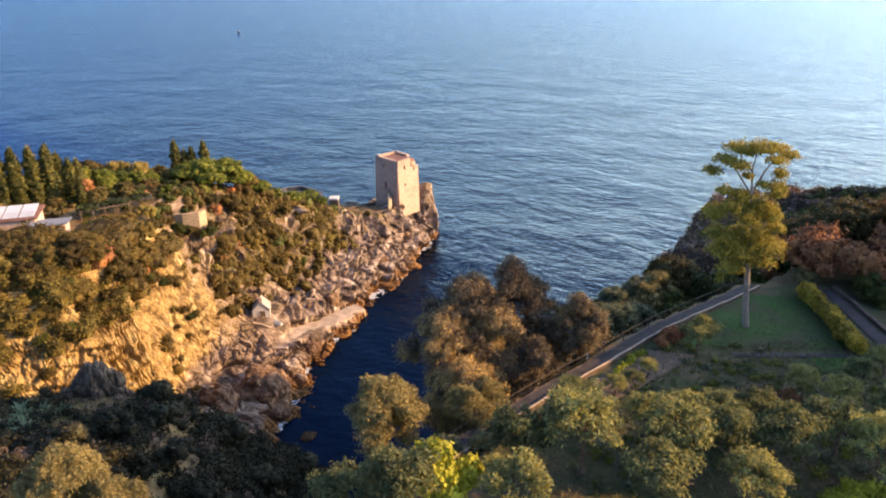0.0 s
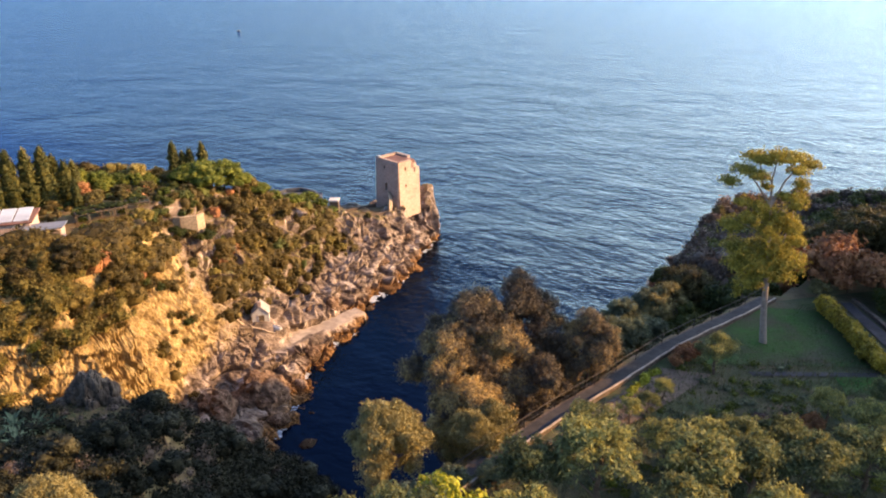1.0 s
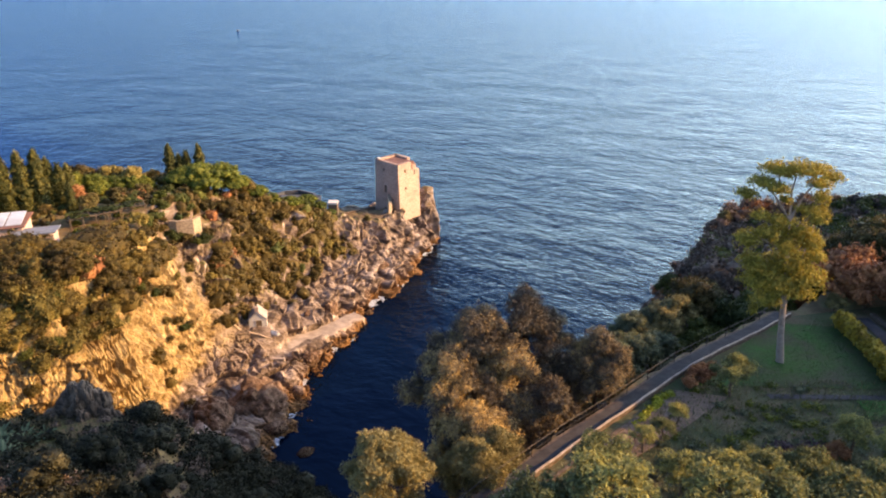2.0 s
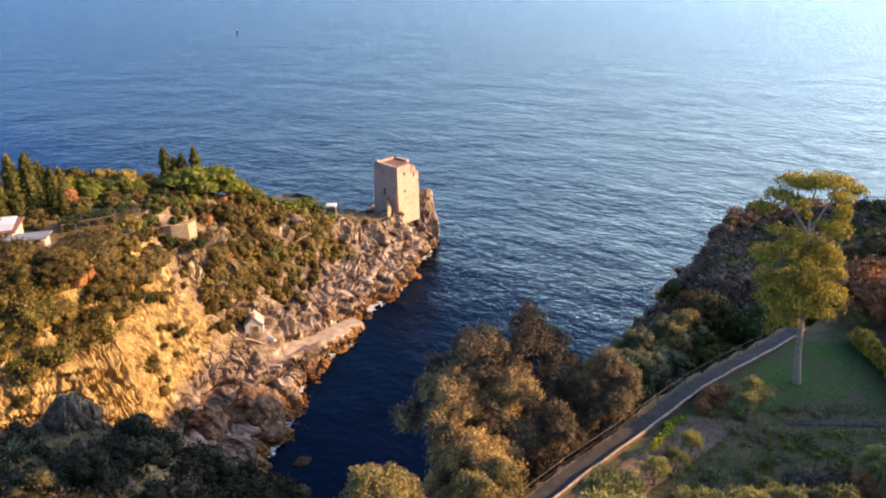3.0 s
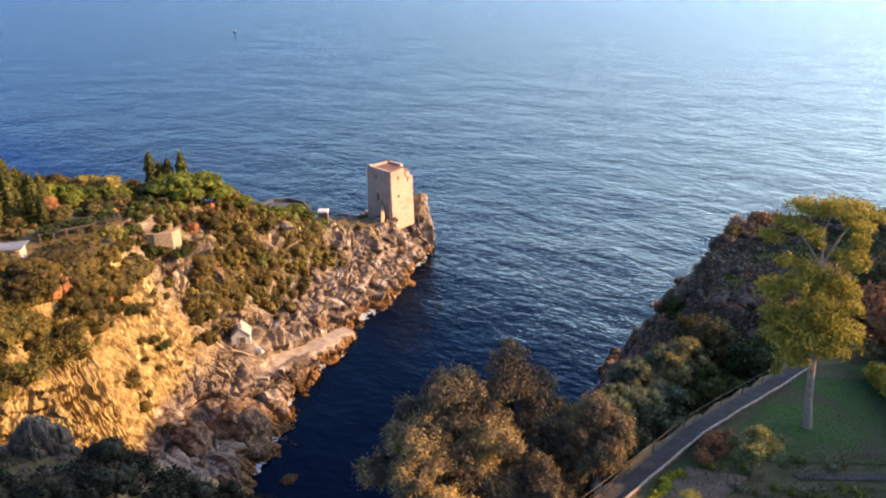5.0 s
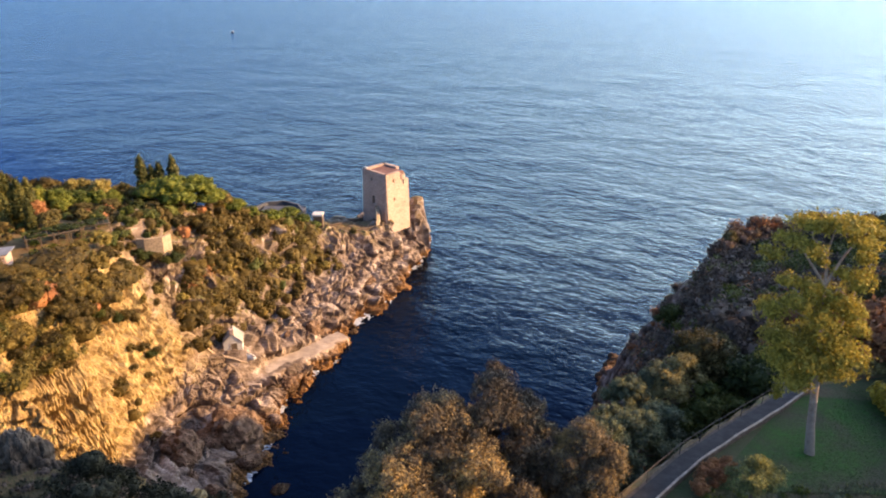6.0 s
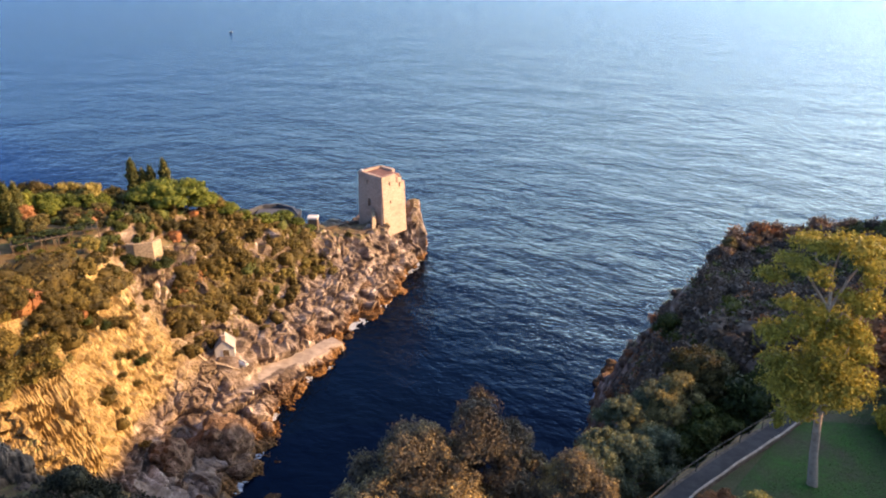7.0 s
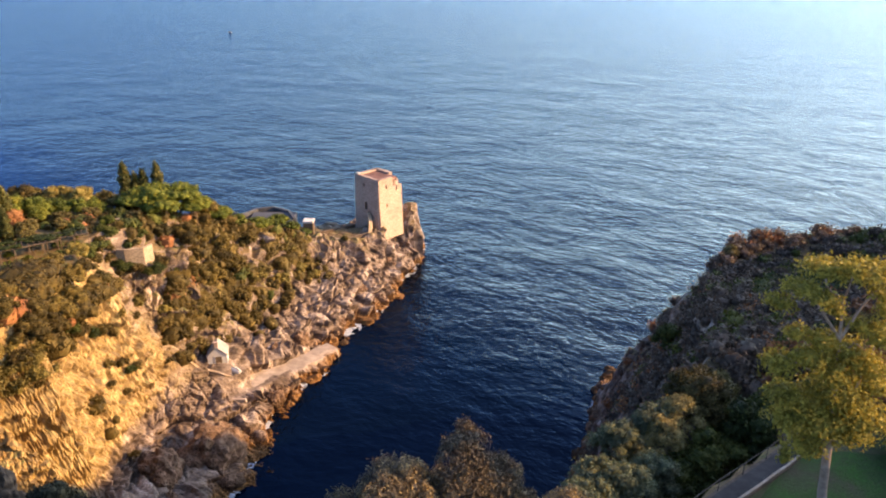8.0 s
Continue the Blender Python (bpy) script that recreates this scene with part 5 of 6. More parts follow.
def wall_with_openings(length, z0, z1, thick, openings, top=None):
    """An upright wall along local x, its face at y = 0, with openings (x, z, width, height) cut through; top(x) gives its height. Built as a grid of blocks."""
    xs = sorted({0.0, length, *[o[0] - o[2] / 2 for o in openings], *[o[0] + o[2] / 2 for o in openings], *np.arange(0.0, length, 1.2)})
    zs = sorted({z0, z1, *[o[1] - o[3] / 2 for o in openings], *[o[1] + o[3] / 2 for o in openings], *np.arange(z0, z1, 1.5)})
    bm = bmesh.new()
    solid = {}
    for i in range(len(xs) - 1):
        for k in range(len(zs) - 1):
            x, z = (xs[i] + xs[i + 1]) / 2, (zs[k] + zs[k + 1]) / 2
            solid[i, k] = not any(abs(x - o[0]) < o[2] / 2 and abs(z - o[1]) < o[3] / 2 for o in openings) and (top is None or z < top(x))
    verts = {}

    def vert(i, k, y):
        if (i, k, y) not in verts:
            batter = 0.035 * (z1 - zs[k])
            rough = 0.035 * math.sin(i * 5.1 + k * 3.7)
            verts[i, k, y] = bm.verts.new((xs[i], (rough - batter) if y == 0 else thick, zs[k]))
        return verts[i, k, y]

    for (i, k), on in solid.items():
        if not on:
            continue
        bm.faces.new([vert(i, k, 0), vert(i + 1, k, 0), vert(i + 1, k + 1, 0), vert(i, k + 1, 0)])
        bm.faces.new([vert(i, k, 1), vert(i, k + 1, 1), vert(i + 1, k + 1, 1), vert(i + 1, k, 1)])
        for (di, dk), (p, q) in {(-1, 0): ((i, k), (i, k + 1)), (1, 0): ((i + 1, k), (i + 1, k + 1)), (0, -1): ((i, k), (i + 1, k)), (0, 1): ((i, k + 1), (i + 1, k + 1))}.items():
            if not solid.get((i + di, k + dk), False):
                bm.faces.new([vert(*p, 0), vert(*q, 0), vert(*q, 1), vert(*p, 1)])
    return bm


def make_tower():
    root = empty("watchtower", TOWER_AT)
    b = 0.58
    east = [(2.5, 23.1, 0.55, 0.95), (2.5, 18.2, 0.5, 0.8), (7.5, 20.3, 0.5, 0.7), (5.9, 22.2, 0.7, 1.3)]
    west = [(5.7, 23.0, 0.6, 0.9), (4.9, 17.6, 0.9, 2.1), (2.2, 15.0, 0.4, 0.5)]
    part("wall", wall_with_openings(WIDE, FOOT, WALL_TOP, 0.9, east, lambda x: 25.4 if x < 4.9 else 22.9), TOWER_STONE, root)
    ob = part("wall", wall_with_openings(SIDE, FOOT, WALL_TOP, 0.9, [(SIDE - x, z, w, h) for x, z, w, h in west], lambda x: 25.4 if x > 0.8 else 25.0), TOWER_STONE, root)
    ob.matrix_basis = pose(0, SIDE, 0, 0, 0, -90)
    ob = part("wall", wall_with_openings(WIDE, FOOT, WALL_TOP, 0.9, [], lambda x: 25.4 if int(x * 1.4) % 3 else 25.1), TOWER_STONE, root)
    ob.matrix_basis = pose(WIDE, SIDE, 0, 0, 0, 180)
    ob = part("wall", wall_with_openings(SIDE, FOOT, WALL_TOP, 0.9, [], lambda x: 25.4 if x > 3.2 else 22.9), TOWER_STONE, root)
    ob.matrix_basis = pose(WIDE, 0, 0, 0, 0, 90)
    part("roof_terrace", blocks((0.9, WIDE - 0.9, 0.9, SIDE - 0.9, 24.3, 24.85)), TERRACOTTA, root, "reddish tiled roof terrace")
    # the round stair turret in the corner, broken off
    bm = bmesh.new()
    n = 14
    rings = []
    for r in (1.45, 1.1):
        rings.append([[bm.verts.new((WIDE - 1.55 + r * math.cos(a), 1.62 + r * math.sin(a), z + (0.35 * math.sin(a * 2) if z > 23 else 0))) for a in np.linspace(-2.2, 2.6, n)] for z in (21.0, 24.2)])
    for i in range(n - 1):
        for (p, q, w, v) in ((rings[0][0], rings[0][1], 0, 0), (rings[1][0], rings[1][1], 0, 0), (rings[0][1], rings[1][1], 0, 0), (rings[0][0], rings[1][0], 0, 0)):
            bm.faces.new([p[i], p[i + 1], q[i + 1], q[i]])
    for i in (0, n - 1):
        bm.faces.new([rings[0][0][i], rings[0][1][i], rings[1][1][i], rings[1][0][i]])
    part("stair_turret", bm, TOWER_STONE, root, "broken round stair turret")
    part("parapet_stone", blocks((0.1, 0.7, SIDE - 1.4, SIDE - 0.4, 25.4, 25.75), bevel=0.08), WHITE, root)
    # dark slabs in the openings stand in for the unlit inside
    for (x, z, w, h) in east:
        part("window", blocks((x - w / 2, x + w / 2, 0.45, 0.55, z - h / 2, z + h / 2), bevel=0.01), DARK, root)
    for (y, z, w, h) in west:
        part("door" if h > 2 else "window", blocks((0.45, 0.55, y - w / 2, y + w / 2, z - h / 2, z + h / 2), bevel=0.01), DARK, root)
    # the walled ramp up to the door
    bm = bmesh.new()
    prof = [(-5.8, -1.6, 11.6), (-4.2, -0.4, 12.6), (-2.4, 1.4, 14.6), (-1.0, 3.6, 16.4)]
    sides = [[(bm.verts.new((x + dx, y, 8.0)), bm.verts.new((x + dx, y, z))) for x, y, z in prof] for dx in (0.0, 1.2)]
    for i in range(3):
        for s in sides:
            bm.faces.new([s[i][0], s[i + 1][0], s[i + 1][1], s[i][1]])
        bm.faces.new([sides[0][i][1], sides[0][i + 1][1], sides[1][i + 1][1], sides[1][i][1]])
    for i in (0, 3):
        bm.faces.new([sides[0][i][0], sides[0][i][1], sides[1][i][1], sides[1][i][0]])
    part("entrance_ramp", bm, STONE, root, "walled stone ramp to the door")
    return tagged(root, "square pale stone watchtower on the rocky point", "tower")


make_tower()


def wall_line(name, pts, height, thick, mat, label, category, sink=1.2, cap=None, zs=None, kind=""):
    """A wall of even height that follows the ground along a line."""
    bm = bmesh.new()
    rows = []
    line = []
    for (ax, ay), (bx, by) in zip(pts, pts[1:]):
        n = max(1, int(math.hypot(bx - ax, by - ay) / 1.0))
        line += [(ax + (bx - ax) * i / n, ay + (by - ay) * i / n) for i in range(n)]
    line.append(pts[-1])
    for i, (x, y) in enumerate(line):
        a, b = line[max(i - 1, 0)], line[min(i + 1, len(line) - 1)]
        w = Vector((b[0] - a[0], b[1] - a[1])).normalized()
        nx, ny = w.y * thick / 2, -w.x * thick / 2
        z = (zs if zs is not None else ground_z(x, y)) + 0.03 * math.sin(i * 2.3)
        rows.append([bm.verts.new(p) for p in ((x - nx, y - ny, z - sink), (x - nx, y - ny, z + height), (x + nx, y + ny, z + height), (x + nx, y + ny, z - sink))])
    for p, q in zip(rows, rows[1:]):
        for k in range(4):
            bm.faces.new([p[k], p[(k + 1) % 4], q[(k + 1) % 4], q[k]])
    bm.faces.new(rows[0])
    bm.faces.new(rows[-1])
    return tagged(part(name, bm, mat), label, category, kind=kind)


# point in front of the tower: low walls, terraces and the white block
wall_line("sea_wall", [(-47.5, 191.5), (-44.5, 196.2), (-40.5, 197.4), (-36.0, 194.5), (-33.5, 189.0)], 0.6, 0.6, DARK_SLATE, "curved dark grey sea wall round a terrace", "wall", 8, zs=16.6)
tagged(part("terrace", blocks((-45, -34, 186.5, 194.8, 10, 16.7), bevel=0.1), DARK_SLATE), "dark paved terrace above the sea", "terrace")
hut_block = empty("flat_roofed_block", Matrix.Identity(4))
part("wall", blocks((-31.0, -28.6, 187.0, 189.2, 11.0, 16.5), bevel=0.04), LANE_STONE, hut_block, "dark rubble wall")
part("roof", blocks((-31.1, -28.5, 186.9, 189.3, 16.5, 17.0), bevel=0.05), WHITE, hut_block, "whitewashed flat roof")
tagged(hut_block, "small flat-roofed stone building by the sea", "building")
tagged(part("pink_block", blocks((-25.0, -20.6, 184.8, 186.6, 9.0, 12.7), bevel=0.06), PINK), "low pink plastered wall block on the point", "wall")
wall_line("low_wall", [(-28.0, 190.4), (-23.5, 194.5), (-20.0, 199.8)], 0.8, 0.5, LANE_STONE, "low stone wall that leads to the tower", "wall", 3)
wall_line("low_wall", [(-20.5, 186.0), (-16.5, 189.5), (-14.0, 192.6)], 0.6, 0.5, LANE_STONE, "low stone wall below the tower", "wall", 3)


# the hut, the boat and the quay
def make_hut():
    root = empty("boat_hut", pose(-37.7, 133.6, 8.7, 0, 0, 12))
    bm = bmesh.new()
    w, l, h, p = 1.75, 3.4, 2.0, 3.7
    ring = [[bm.verts.new((x, y, z)) for x, z in ((-w, -0.6), (-w, h), (0, p), (w, h), (w, -0.6))] for y in (0, l)]
    bm.faces.new(ring[0])
    bm.faces.new(ring[1])
    for i in range(5):
        bm.faces.new([ring[0][i], ring[0][(i + 1) % 5], ring[1][(i + 1) % 5], ring[1][i]])
    part("wall", bm, WHITE, root)
    for s in (-1, 1):
        bm = bmesh.new()
        a = [(s * (w + 0.15), -0.12, h - 0.14), (0, -0.12, p + 0.02), (0, l + 0.1, p + 0.02), (s * (w + 0.15), l + 0.1, h - 0.14)]
        lo, hi = [bm.verts.new(q) for q in a], [bm.verts.new((q[0], q[1], q[2] + 0.12)) for q in a]
        bm.faces.new(lo)
        bm.faces.new(hi)
        for i in range(4):
            bm.faces.new([lo[i], lo[(i + 1) % 4], hi[(i + 1) % 4], hi[i]])
        part("roof_slope", bm, PALE_ROOF, root)
    door = part("door", blocks((-0.35, 0.75, -0.05, 0.08, 0.0, 1.75), bevel=0.02), WOOD, root, "grey wooden door")
    part("door_frame", blocks((-0.47, -0.35, -0.07, 0.06, 0.0, 1.87), (0.75, 0.87, -0.07, 0.06, 0.0, 1.87), (-0.35, 0.75, -0.07, 0.06, 1.75, 1.87), bevel=0.01), WHITE, door)
    part("bell_cote", blocks((-0.35, 0.35, 0.0, 0.4, 3.5, 4.6), (-0.45, 0.45, -0.05, 0.45, 4.6, 4.75), bevel=0.03), PINK, root, "small plastered gable stack")
    return tagged(root, "small whitewashed gabled hut above the quay", "hut")


make_hut()


def make_boat():
    bm = bmesh.new()
    rows = []
    for i in range(9):
        t = i / 8
        half = 0.75 * math.sin(math.pi * min(t * 0.85 + 0.12, 1)) ** 0.7
        rows.append([bm.verts.new((half * math.cos(a), (t - 0.5) * 3.2, 0.55 * math.sin(a) * (0.6 + 0.4 * math.sin(math.pi * t)))) for a in np.linspace(0, math.pi, 7)])
    for p, q in zip(rows, rows[1:]):
        for k in range(6):
            bm.faces.new([p[k], p[k + 1], q[k + 1], q[k]])
    for r in (rows[0], rows[-1]):
        bm.faces.new(r)
    root = empty("rowing_boat", pose(-34.7, 133.2, ground_z(-34.7, 133.2) + 0.1, 0, 0, 55))
    part("hull", bm, WHITE, root)
    part("keel", blocks((-0.04, 0.04, -1.5, 1.4, 0.5, 0.62), bevel=0.01), WOOD, root)
    return tagged(root, "white upturned rowing boat beside the hut", "boat")


make_boat()


def make_quay():
    """A sloping concrete slab with a broken outer edge."""
    bm = bmesh.new()
    rows = []
    n = 16
    for i in range(n + 1):
        t = i / n
        x, y = QUAY[0] + (QUAY[2] - QUAY[0]) * t, QUAY[1] + (QUAY[3] - QUAY[1]) * t
        half = 2.9 - 1.7 * t
        out = half + 0.3 * math.sin(i * 2.1) + 0.25 * math.sin(i * 5.9)
        nx, ny, top = 0.8, -0.6, float(quay_height(x, y))
        rows.append([bm.verts.new((x + nx * s, y + ny * s, z)) for s, z in ((-half - 0.6, top - 3.0), (-half - 0.6, top + 0.15 + 0.08 * math.sin(i * 3.3)), (0.3 * half, top + 0.06 * math.sin(i * 4.7)), (out, top - 0.2 + 0.1 * math.sin(i * 5.3)), (out + 0.35, -1.5))])
    for p, q in zip(rows, rows[1:]):
        for k in range(4):
            bm.faces.new([p[k], p[k + 1], q[k + 1], q[k]])
    for r in (rows[0], rows[-1]):
        bm.faces.new(r)
    return tagged(part("quay", bm, CONCRETE), "worn sloping concrete quay on the rocks", "quay", kind="structure")


make_quay()
wall_line("low_wall", [(-47.0, 128.5), (-43.0, 131.4), (-40.0, 131.9), (-36.0, 131.6), (-33.6, 132.6)], 0.25, 0.7, STONE, "low stone edge of the path to the hut", "wall", 2.5)
wall_line("steps", [(-34.0, 135.5), (-31.0, 140.0), (-29.5, 145.0)], 0.3, 1.2, CONCRETE, "worn concrete steps down to the quay", "steps", 2.0)
tagged(part("slab", blocks((-37.4, -31.6, 127.9, 128.6, 1.5, 5.0), bevel=0.08), CONCRETE), "pale concrete ledge at the quay's end", "ledge")

# the terrace wall, the house, the netted beds
wall_line("terrace_wall", [(-52.2, 132.8), (-50.8, 132.7), (-48.0, 133.6), (-47.2, 135.4)], 0.0, 0.5, STONE, "tall pale rubble retaining wall at the cliff's head", "wall", 3.6, zs=32.2)
wall_line("low_wall", [(-56.0, 138.0), (-53.5, 138.8)], 0.9, 0.5, STONE, "pale low garden wall", "wall", 1.0)


def make_house():
    root = empty("garden_house", pose(-73.0, 114.5, 35.6, 0, 0, 18))
    part("wall", blocks((-5.5, 4.5, -3.2, 3.2, -2.5, 3.0), bevel=0.05), PINK, root)
    part("roof", blocks((-6.0, 5.0, -3.7, 3.7, 3.0, 3.25), bevel=0.04), TERRACOTTA, root, "flat reddish roof slab")
    for i in range(4):
        ob = part("roof_panel", blocks((-1.15, 1.15, -2.9, 2.6, 0, 0.09), bevel=0.02), SHEET, root, "pale sheet laid on the roof")
        ob.matrix_basis = pose(-4.3 + 2.5 * i, 0, 3.55, 5, 0, 0)
    w = part("window", blocks((-3.2, -2.0, -3.26, -3.1, 0.4, 1.7), bevel=0.02), GLASS, root)
    part("window_frame", blocks((-3.3, -3.2, -3.3, -3.12, 0.3, 1.8), (-2.0, -1.9, -3.3, -3.12, 0.3, 1.8), bevel=0.01), WHITE, w)
    return tagged(root, "garden house with pale sheets on a flat roof", "house")


make_house()
shed = empty("shed", pose(-65.2, 112.4, 35.8, 0, 0, 18))
part("wall", blocks((-2.6, 2.6, -1.8, 1.8, -2, 2.0), bevel=0.04), PINK, shed)
ob = part("roof", blocks((-3.1, 3.1, -2.4, 2.4, 0, 0.14), bevel=0.02), SLATE, shed, "grey lean-to roof")
ob.matrix_basis = pose(0, 0, 2.25, -6, 0, 0)
tagged(shed, "low shed with a sloping grey roof", "shed")


def make_pergola(x, y, turn, length, depth):
    root = empty("pergola", pose(x, y, ground_z(x, y), 0, 0, turn))
    n = int(length / 2) + 1
    for i in range(n):
        for s in (0, 1):
            part("post", blocks((i * 2 - 0.06, i * 2 + 0.06, s * depth - 0.06, s * depth + 0.06, -0.5, 2.1), bevel=0.01), WOOD, root)
    for s in (0, 1):
        part("beam", blocks((-0.3, length + 0.3, s * depth - 0.07, s * depth + 0.07, 2.1, 2.26), bevel=0.01), WOOD, root)
    for i in range(int(length / 0.8) + 1):
        part("slat", blocks((i * 0.8 - 0.05, i * 0.8 + 0.05, -0.3, depth + 0.3, 2.26, 2.36), bevel=0.01), WOOD, root)
    part("shade_net", blocks((0, length, 0, depth, 2.0, 2.05), bevel=0.01), NET, root, "dark shade net")
    gv = np.random.default_rng(int(x * -10))
    tops = [(length * gv.random(), depth * gv.random(), 2.45, 0.7, 0.6, 0.22) for _ in range(int(length * 3))]
    v, f = leaves(gv, tops, 9, 0.36)
    part("vine", mesh_from("vine", v, f), SCRUB_GREEN, root, "green climbing plants")
    return tagged(root, "wooden pergola with dark shade netting over beds", "pergola", "pergolas in the terraced garden")


make_pergola(-63.5, 119.5, 35, 8, 3.0)
make_pergola(-61.0, 124.0, 28, 8, 2.6)
wall_line("low_wall", [(-60.0, 117.6), (-55.2, 121.6)], 0.5, 0.4, STONE, "pale edge wall of the terraced garden", "wall", 1.0)
green = np.random.default_rng(9)
beds = [(-58 + 6 * green.random(), 124 + 6 * green.random(), 34.6, 0.7, 0.7, 0.45) for _ in range(34)]
v, f = leaves(green, beds, 10, 0.4)
tagged(part("bed_plants", mesh_from("bed_plants", v, f), SCRUB_GREEN), "green plants in the terraced beds", "plants", kind="stuff")


# ---- the garden ----
def lane_offset(side, z_off=0.0):
    out = []
    for i, (x, y) in enumerate(LANE):
        a, b = LANE[max(i - 1, 0)], LANE[min(i + 1, len(LANE) - 1)]
        w = Vector((b[0] - a[0], b[1] - a[1])).normalized()
        out.append((x + w.y * side, y - w.x * side))
    return out


def strip(name, left, right, lift, mat, label, category, cut=1.0):
    """A sheet between two lines, laid over the ground."""
    verts, n = [], 24

    def along(line, t):
        k = t * (len(line) - 1)
        i = min(int(k), len(line) - 2)
        return Vector(line[i]).lerp(Vector(line[i + 1]), k - i)

    for t in np.linspace(0, 1, int(n * cut) + 1):
        p, q = along(left, t), along(right, t)
        for s in np.linspace(0, 1, 7):
            w = p.lerp(q, s)
            verts.append((w.x, w.y, ground_z(w.x, w.y) + lift))
    rows = len(verts) // 7
    return tagged(part(name, mesh_from(name, verts, grid_faces(7, rows)), mat), label, category, kind="structure")


strip("lane", lane_offset(-0.42), lane_offset(0.5), 0.09, PAVING, "narrow grey paved lane along the garden's edge", "lane", cut=4)
wall_line("lane_wall", lane_offset(-0.5), 0.05, 0.2, LANE_STONE, "low stone wall on the seaward side of the lane", "wall", 3.0)
wall_line("lane_wall", lane_offset(0.62), 0.3, 0.16, LANE_STONE, "low stone wall between lane and garden", "wall", 0.8)
wall_line("wall_coping", lane_offset(0.62), 0.36, 0.09, PALE_WALL, "pale rounded coping on the lane wall", "coping", -0.3)
wall_line("garden_edge", lane_offset(1.35)[:5], 0.14, 0.2, LANE_STONE, "low stone edging of the garden beds", "edging", 0.6)


def make_rail():
    root = empty("railing", Matrix.Identity(4))
    line = lane_offset(-0.5)
    pts = []
    for (ax, ay), (bx, by) in zip(line, line[1:]):
        n = max(1, round(math.hypot(bx - ax, by - ay) / 2.4))
        pts += [(ax + (bx - ax) * i / n, ay + (by - ay) * i / n) for i in range(n)]
    pts.append(line[-1])
    tops = [(x, y, ground_z(x + 1.2, y - 0.5) + 0.72) for x, y in pts]
    for x, y, z in tops:
        part("post", blocks((x - 0.018, x + 0.018, y - 0.018, y + 0.018, z - 0.9, z), bevel=0.006), IRON, root)
    for k, (drop, r) in enumerate(((0.0, 0.02), (0.36, 0.010))):
        v, f = tube([(x, y, z - drop) for x, y, z in tops], [r] * len(tops), 6)
        part("rail", mesh_from("rail", v, f), IRON, root)
    return tagged(root, "iron railing on the wall beside the lane", "railing")


make_rail()


def garden_material(name, a, b_color, c_color):
    m, nt, b = material(name, 0.95, 0.2)
    p = place(nt)
    f, q = noise_tex(nt, p, 0.35, 4, 0.6), noise_tex(nt, p, 5.0, 5, 0.7)
    c = ramp(nt, f, [(0.32, a), (0.5, b_color), (0.68, c_color)])
    c = mixed(nt, ranged(nt, q, 0.35, 0.7, 0.5, 0.0), c, tuple(v * 0.45 for v in a))
    nt.links.new(c, b.inputs["Base Color"])
    nt.links.new(bump(nt, q, 0.8, 0.12), b.inputs["Normal"])
    return m


MEADOW = garden_material("rough_meadow", (0.145, 0.108, 0.066), (0.085, 0.092, 0.042), (0.050, 0.078, 0.026))
LAWN = garden_material("lawn_grass", (0.080, 0.068, 0.042), (0.052, 0.092, 0.023), (0.034, 0.125, 0.014))
EARTH = garden_material("bare_earth", (0.17, 0.12, 0.085), (0.23, 0.165, 0.12), (0.14, 0.10, 0.07))
strip("meadow", lane_offset(0.6), [(6, 14), (14, 20), (24, 26), (34, 34), (38, 44), (36, 54)], 0.06, MEADOW, "rough grass under the olive trees", "meadow")
strip("lawn", [(15.0, 41.6), (17.4, 44.4), (20.2, 47.4), (23.2, 50.2)], [(26.2, 41.0), (26.8, 43.6), (27.2, 46.6), (27.4, 49.6)], 0.11, LAWN, "bright green lawn round the gum tree", "lawn")
strip("lawn", [(23.0, 37.8), (23.4, 38.8), (23.4, 39.8)], [(26.0, 37.4), (26.4, 38.6), (26.4, 39.8)], 0.11, LAWN, "small green lawn beside the path", "lawn")
strip("earth_patch", [(7.6, 35.4), (9.6, 37.2), (13.4, 41.0)], [(9.4, 34.4), (12.0, 36.4), (16.2, 40.2)], 0.11, EARTH, "bare earth beside the lane", "earth")
strip("garden_path", [(18.5, 40.5), (22.0, 40.4), (26.4, 40.3)], [(18.6, 40.0), (22.1, 39.9), (26.4, 39.8)], 0.13, PAVING, "grey paved path across the garden", "path")
strip("garden_path", [(28.3, 36.0), (28.7, 42.0), (29.6, 51.0)], [(29.4, 35.8), (29.8, 42.0), (30.4, 51.0)], 0.13, PAVING, "grey paved path behind the hedge", "path")
wall_line("low_wall", [(29.9, 36.0), (30.2, 42.0), (30.9, 51.5)], 0.3, 0.3, LANE_STONE, "low stone wall beside the path", "wall", 0.8)


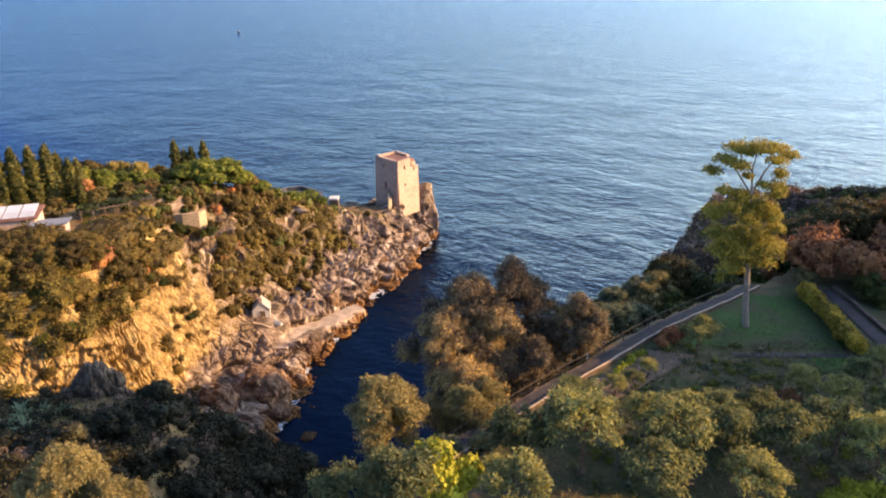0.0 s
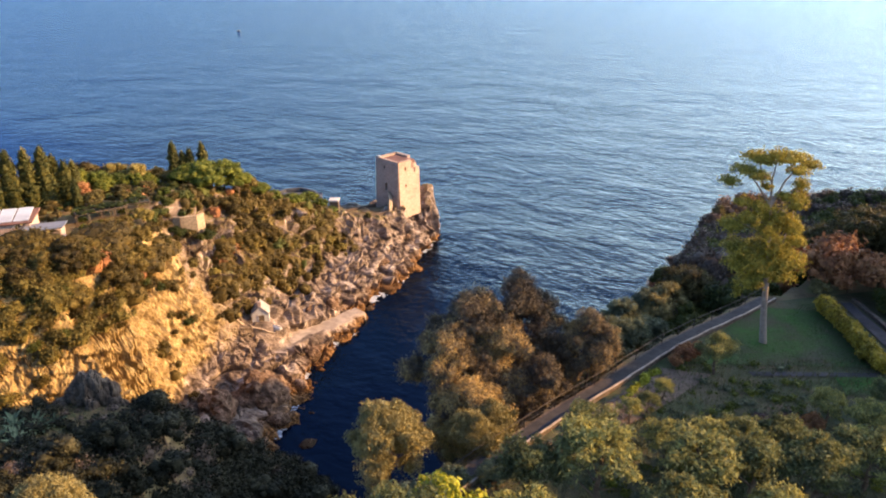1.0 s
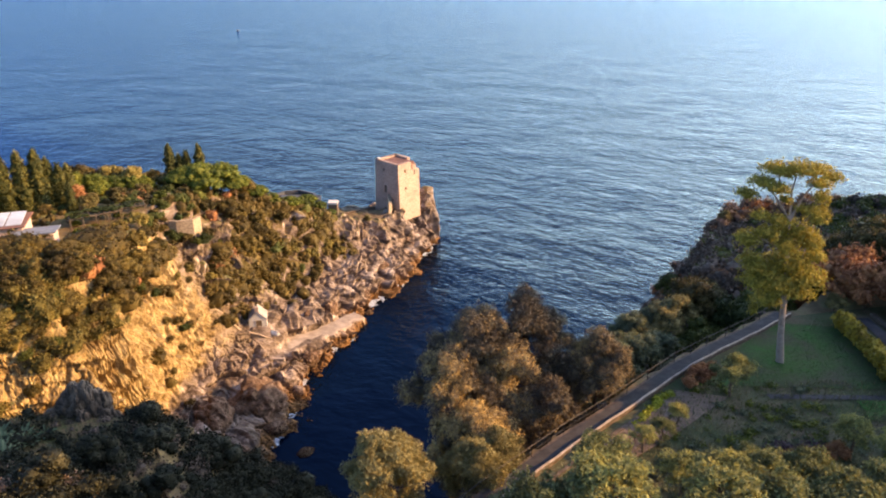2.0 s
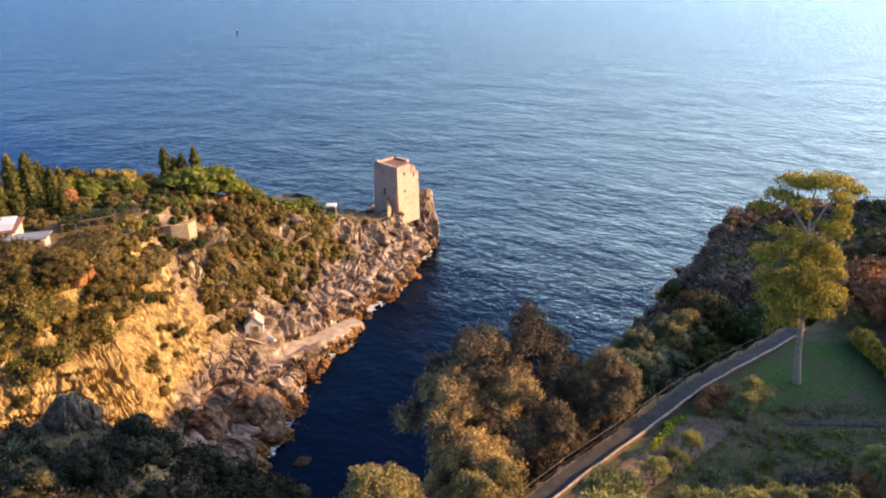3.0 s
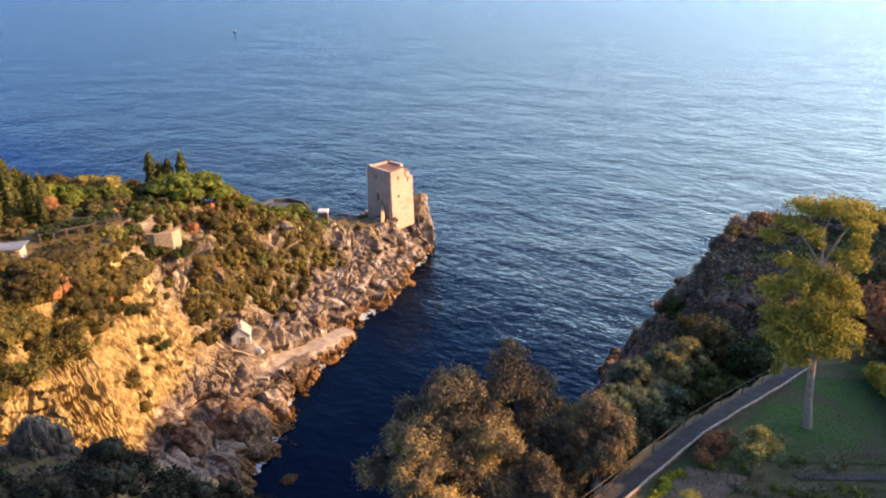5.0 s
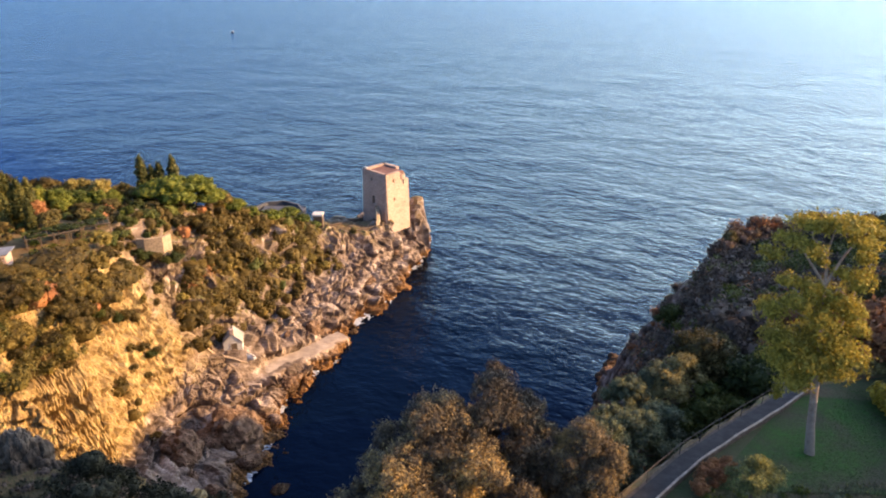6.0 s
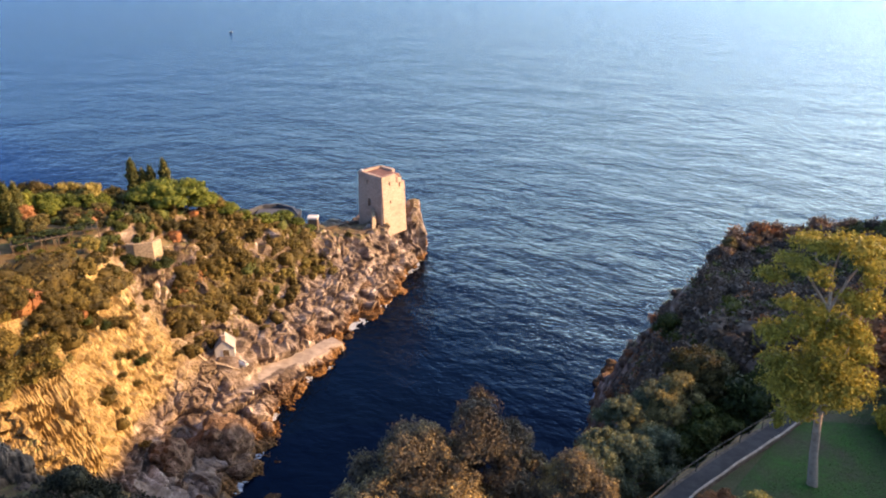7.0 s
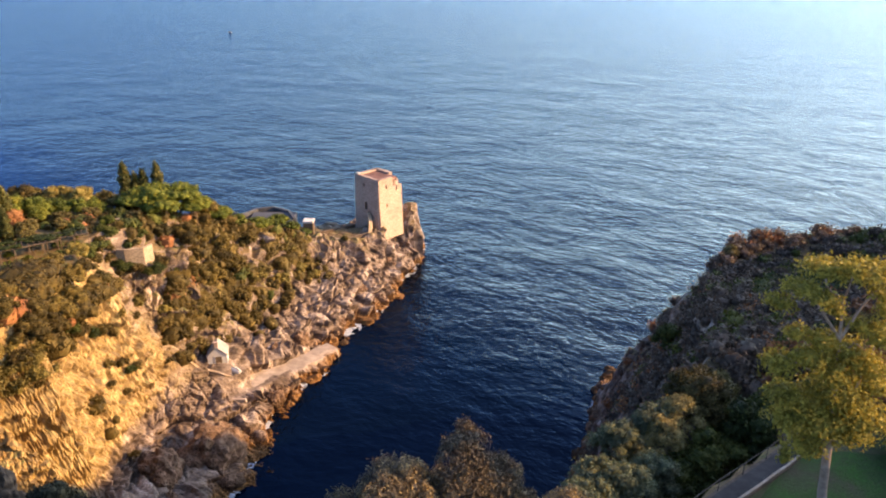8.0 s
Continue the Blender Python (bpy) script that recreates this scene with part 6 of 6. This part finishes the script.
def blades(name, label, mat, x0, x1, y0, y1, n, tall, test, seed):
    g = np.random.default_rng(seed)
    x, y = x0 + (x1 - x0) * g.random(n), y0 + (y1 - y0) * g.random(n)
    on = test(x, y)
    x, y = x[on], y[on]
    z = land(x, y) + 0.1
    a = g.random(len(x)) * 6.28
    w, h = 0.018 + 0.022 * g.random(len(x)), tall * (0.5 + g.random(len(x)))
    dx, dy = np.cos(a) * w, np.sin(a) * w
    lx, ly = g.normal(0, 0.35, len(x)) * h, g.normal(0, 0.35, len(x)) * h
    v = np.stack([np.stack(q, -1) for q in ((x - dx, y - dy, z), (x + dx, y + dy, z), (x + lx + dx * 0.3, y + ly + dy * 0.3, z + h), (x + lx - dx * 0.3, y + ly - dy * 0.3, z + h))], 1).reshape(-1, 3)
    ob = new(name, mesh_from(name, v, np.arange(len(v)).reshape(-1, 4), False))
    ob.data.materials.append(mat)
    return tagged(ob, label, "grass", kind="stuff")


blades("grass", "short green lawn grass", GRASS, 17, 28, 37, 51, 8000, 0.04, lambda x, y: (lane_side(x, y) > 2.2) & (y > 37.5) & (np.abs(y - 40.1) > 0.6) & (x > 12.5 + 0.1 * y), 31)
blades("rough_grass", "dull rough grass and weeds under olive trees", DRY_GRASS, 2, 34, 22, 42, 16000, 0.16, lambda x, y: lane_side(x, y) > 1.7, 32)

blades("spur_grass", "pale dry grass on the flat of the spur", DRY_GRASS, -60, -37, 60, 78, 9000, 0.3, lambda x, y: land(x, y) > 24, 34)


def make_hedge():
    root = empty("hedge", Matrix.Identity(4))
    g = np.random.default_rng(33)
    pts = [(27.5 - 0.9 * t + 0.25 * g.normal() * 0.4, 49.6 - 9.2 * t) for t in np.linspace(0, 1, 17)]
    stems = joined([tube([(x, y, ground_z(x, y) - 0.2), (x + 0.05, y, ground_z(x, y) + 0.9)], [0.04, 0.02], 5) for x, y in pts])
    part("stems", mesh_from("stems", *stems), BARK, root)
    lumps = [(x + 0.15 * g.normal(), y, ground_z(x, y) + 0.7 + 0.15 * g.normal(), 0.5, 0.5, 0.6) for x, y in pts for _ in range(2)]
    v, f = leaves(g, lumps, 60, 0.2, 0.6)
    part("foliage", mesh_from("foliage", v, f), HEDGE, root)
    return tagged(root, "long low yellow-green hedge beside the path", "hedge")


make_hedge()


def undergrowth():
    """Low weeds, suckers and tussocks under the olives."""
    g5 = np.random.default_rng(61)
    x, y = 3 + 26 * g5.random(1300), 24 + 20 * g5.random(1300)
    on = (lane_side(x, y) > 1.9) & (fbm(x / 4, y / 4, 0, 2, 91) > -0.2) & ~((x > 18) & (y > 41.4)) & (np.abs(y - 40.1) > 0.7)
    x, y = x[on], y[on]
    r = 0.14 + 0.34 * g5.random(len(x)) ** 2
    z = land(x, y)
    pick = g5.random(len(x))
    for name, label, mat, sel in (("weeds", "low grey-green weeds under the olive trees", SAGE, pick < 0.5), ("green_weeds", "green low weeds under the olive trees", BRIGHT, pick >= 0.5)):
        tufts = [(a, b, c + 0.3 * q, q, q, q * 0.8) for a, b, c, q in zip(x[sel], y[sel], z[sel], r[sel])]
        v, f = leaves(g5, tufts, 45, 0.17, 0.8, 0.4, 0.4, -0.5, 0.45, BALL_LOW)
        tagged(part(name, mesh_from(name, v, f), mat), label, "weeds", kind="stuff")


undergrowth()
# a heap of dark cuttings
g3 = np.random.default_rng(35)
heap = [(18.0 + 0.9 * g3.normal(), 34.9 + 0.35 * g3.normal(), 56.2, 0.55, 0.5, 0.4) for _ in range(9)]
PURPLE = leaf_material("dead_cuttings", (0.035, 0.020, 0.025), (0.075, 0.045, 0.055), (0.14, 0.09, 0.09))
v, f = leaves(g3, heap, 70, 0.22, 0.8, 0.4)
tagged(part("cuttings_pile", mesh_from("cuttings_pile", v, f, False), PURPLE), "pile of dark purplish cuttings on the grass", "cuttings", kind="stuff")
yellow = [(17.6 + 5 * g3.random(), 26 + 0.3 * g3.normal(), 57.2, 0.5, 0.4, 0.35) for _ in range(12)] + [(10.2 + 2.6 * t + 0.15 * g3.normal(), 37.5 + 2.9 * t, 56.0, 0.22 + 0.12 * g3.random(), 0.25, 0.25) for t in np.linspace(0, 1, 12)]
v, f = leaves(g3, yellow, 80, 0.2, 0.6)
tagged(part("border_plants", mesh_from("border_plants", v, f), LEMON), "yellow-green low plants along the garden borders", "plants", kind="stuff")


# ---- the far boat ----
def make_far_boat():
    root = empty("motor_boat", pose(-209.5, 770, 0.1, 0, 0, 80) @ Matrix.Diagonal((0.4, 0.45, 0.35, 1)))
    bm = bmesh.new()
    rows = []
    for i in range(8):
        t = i / 7
        half = 1.3 * (1 - t**3)
        rows.append([bm.verts.new(q) for q in ((-half, t * 7 - 3, 1.1 + 0.4 * t), (-half * 0.6, t * 7 - 3, -0.3), (half * 0.6, t * 7 - 3, -0.3), (half, t * 7 - 3, 1.1 + 0.4 * t))])
    for p, q in zip(rows, rows[1:]):
        for k in range(4):
            bm.faces.new([p[k], p[(k + 1) % 4], q[(k + 1) % 4], q[k]])
    bm.faces.new(rows[0])
    part("hull", bm, SLATE, root)
    part("cabin", blocks((-0.9, 0.9, -1.0, 1.6, 1.2, 2.5), bevel=0.15), SLATE, root)
    return tagged(root, "small grey motor boat far out at sea", "boat")


make_far_boat()
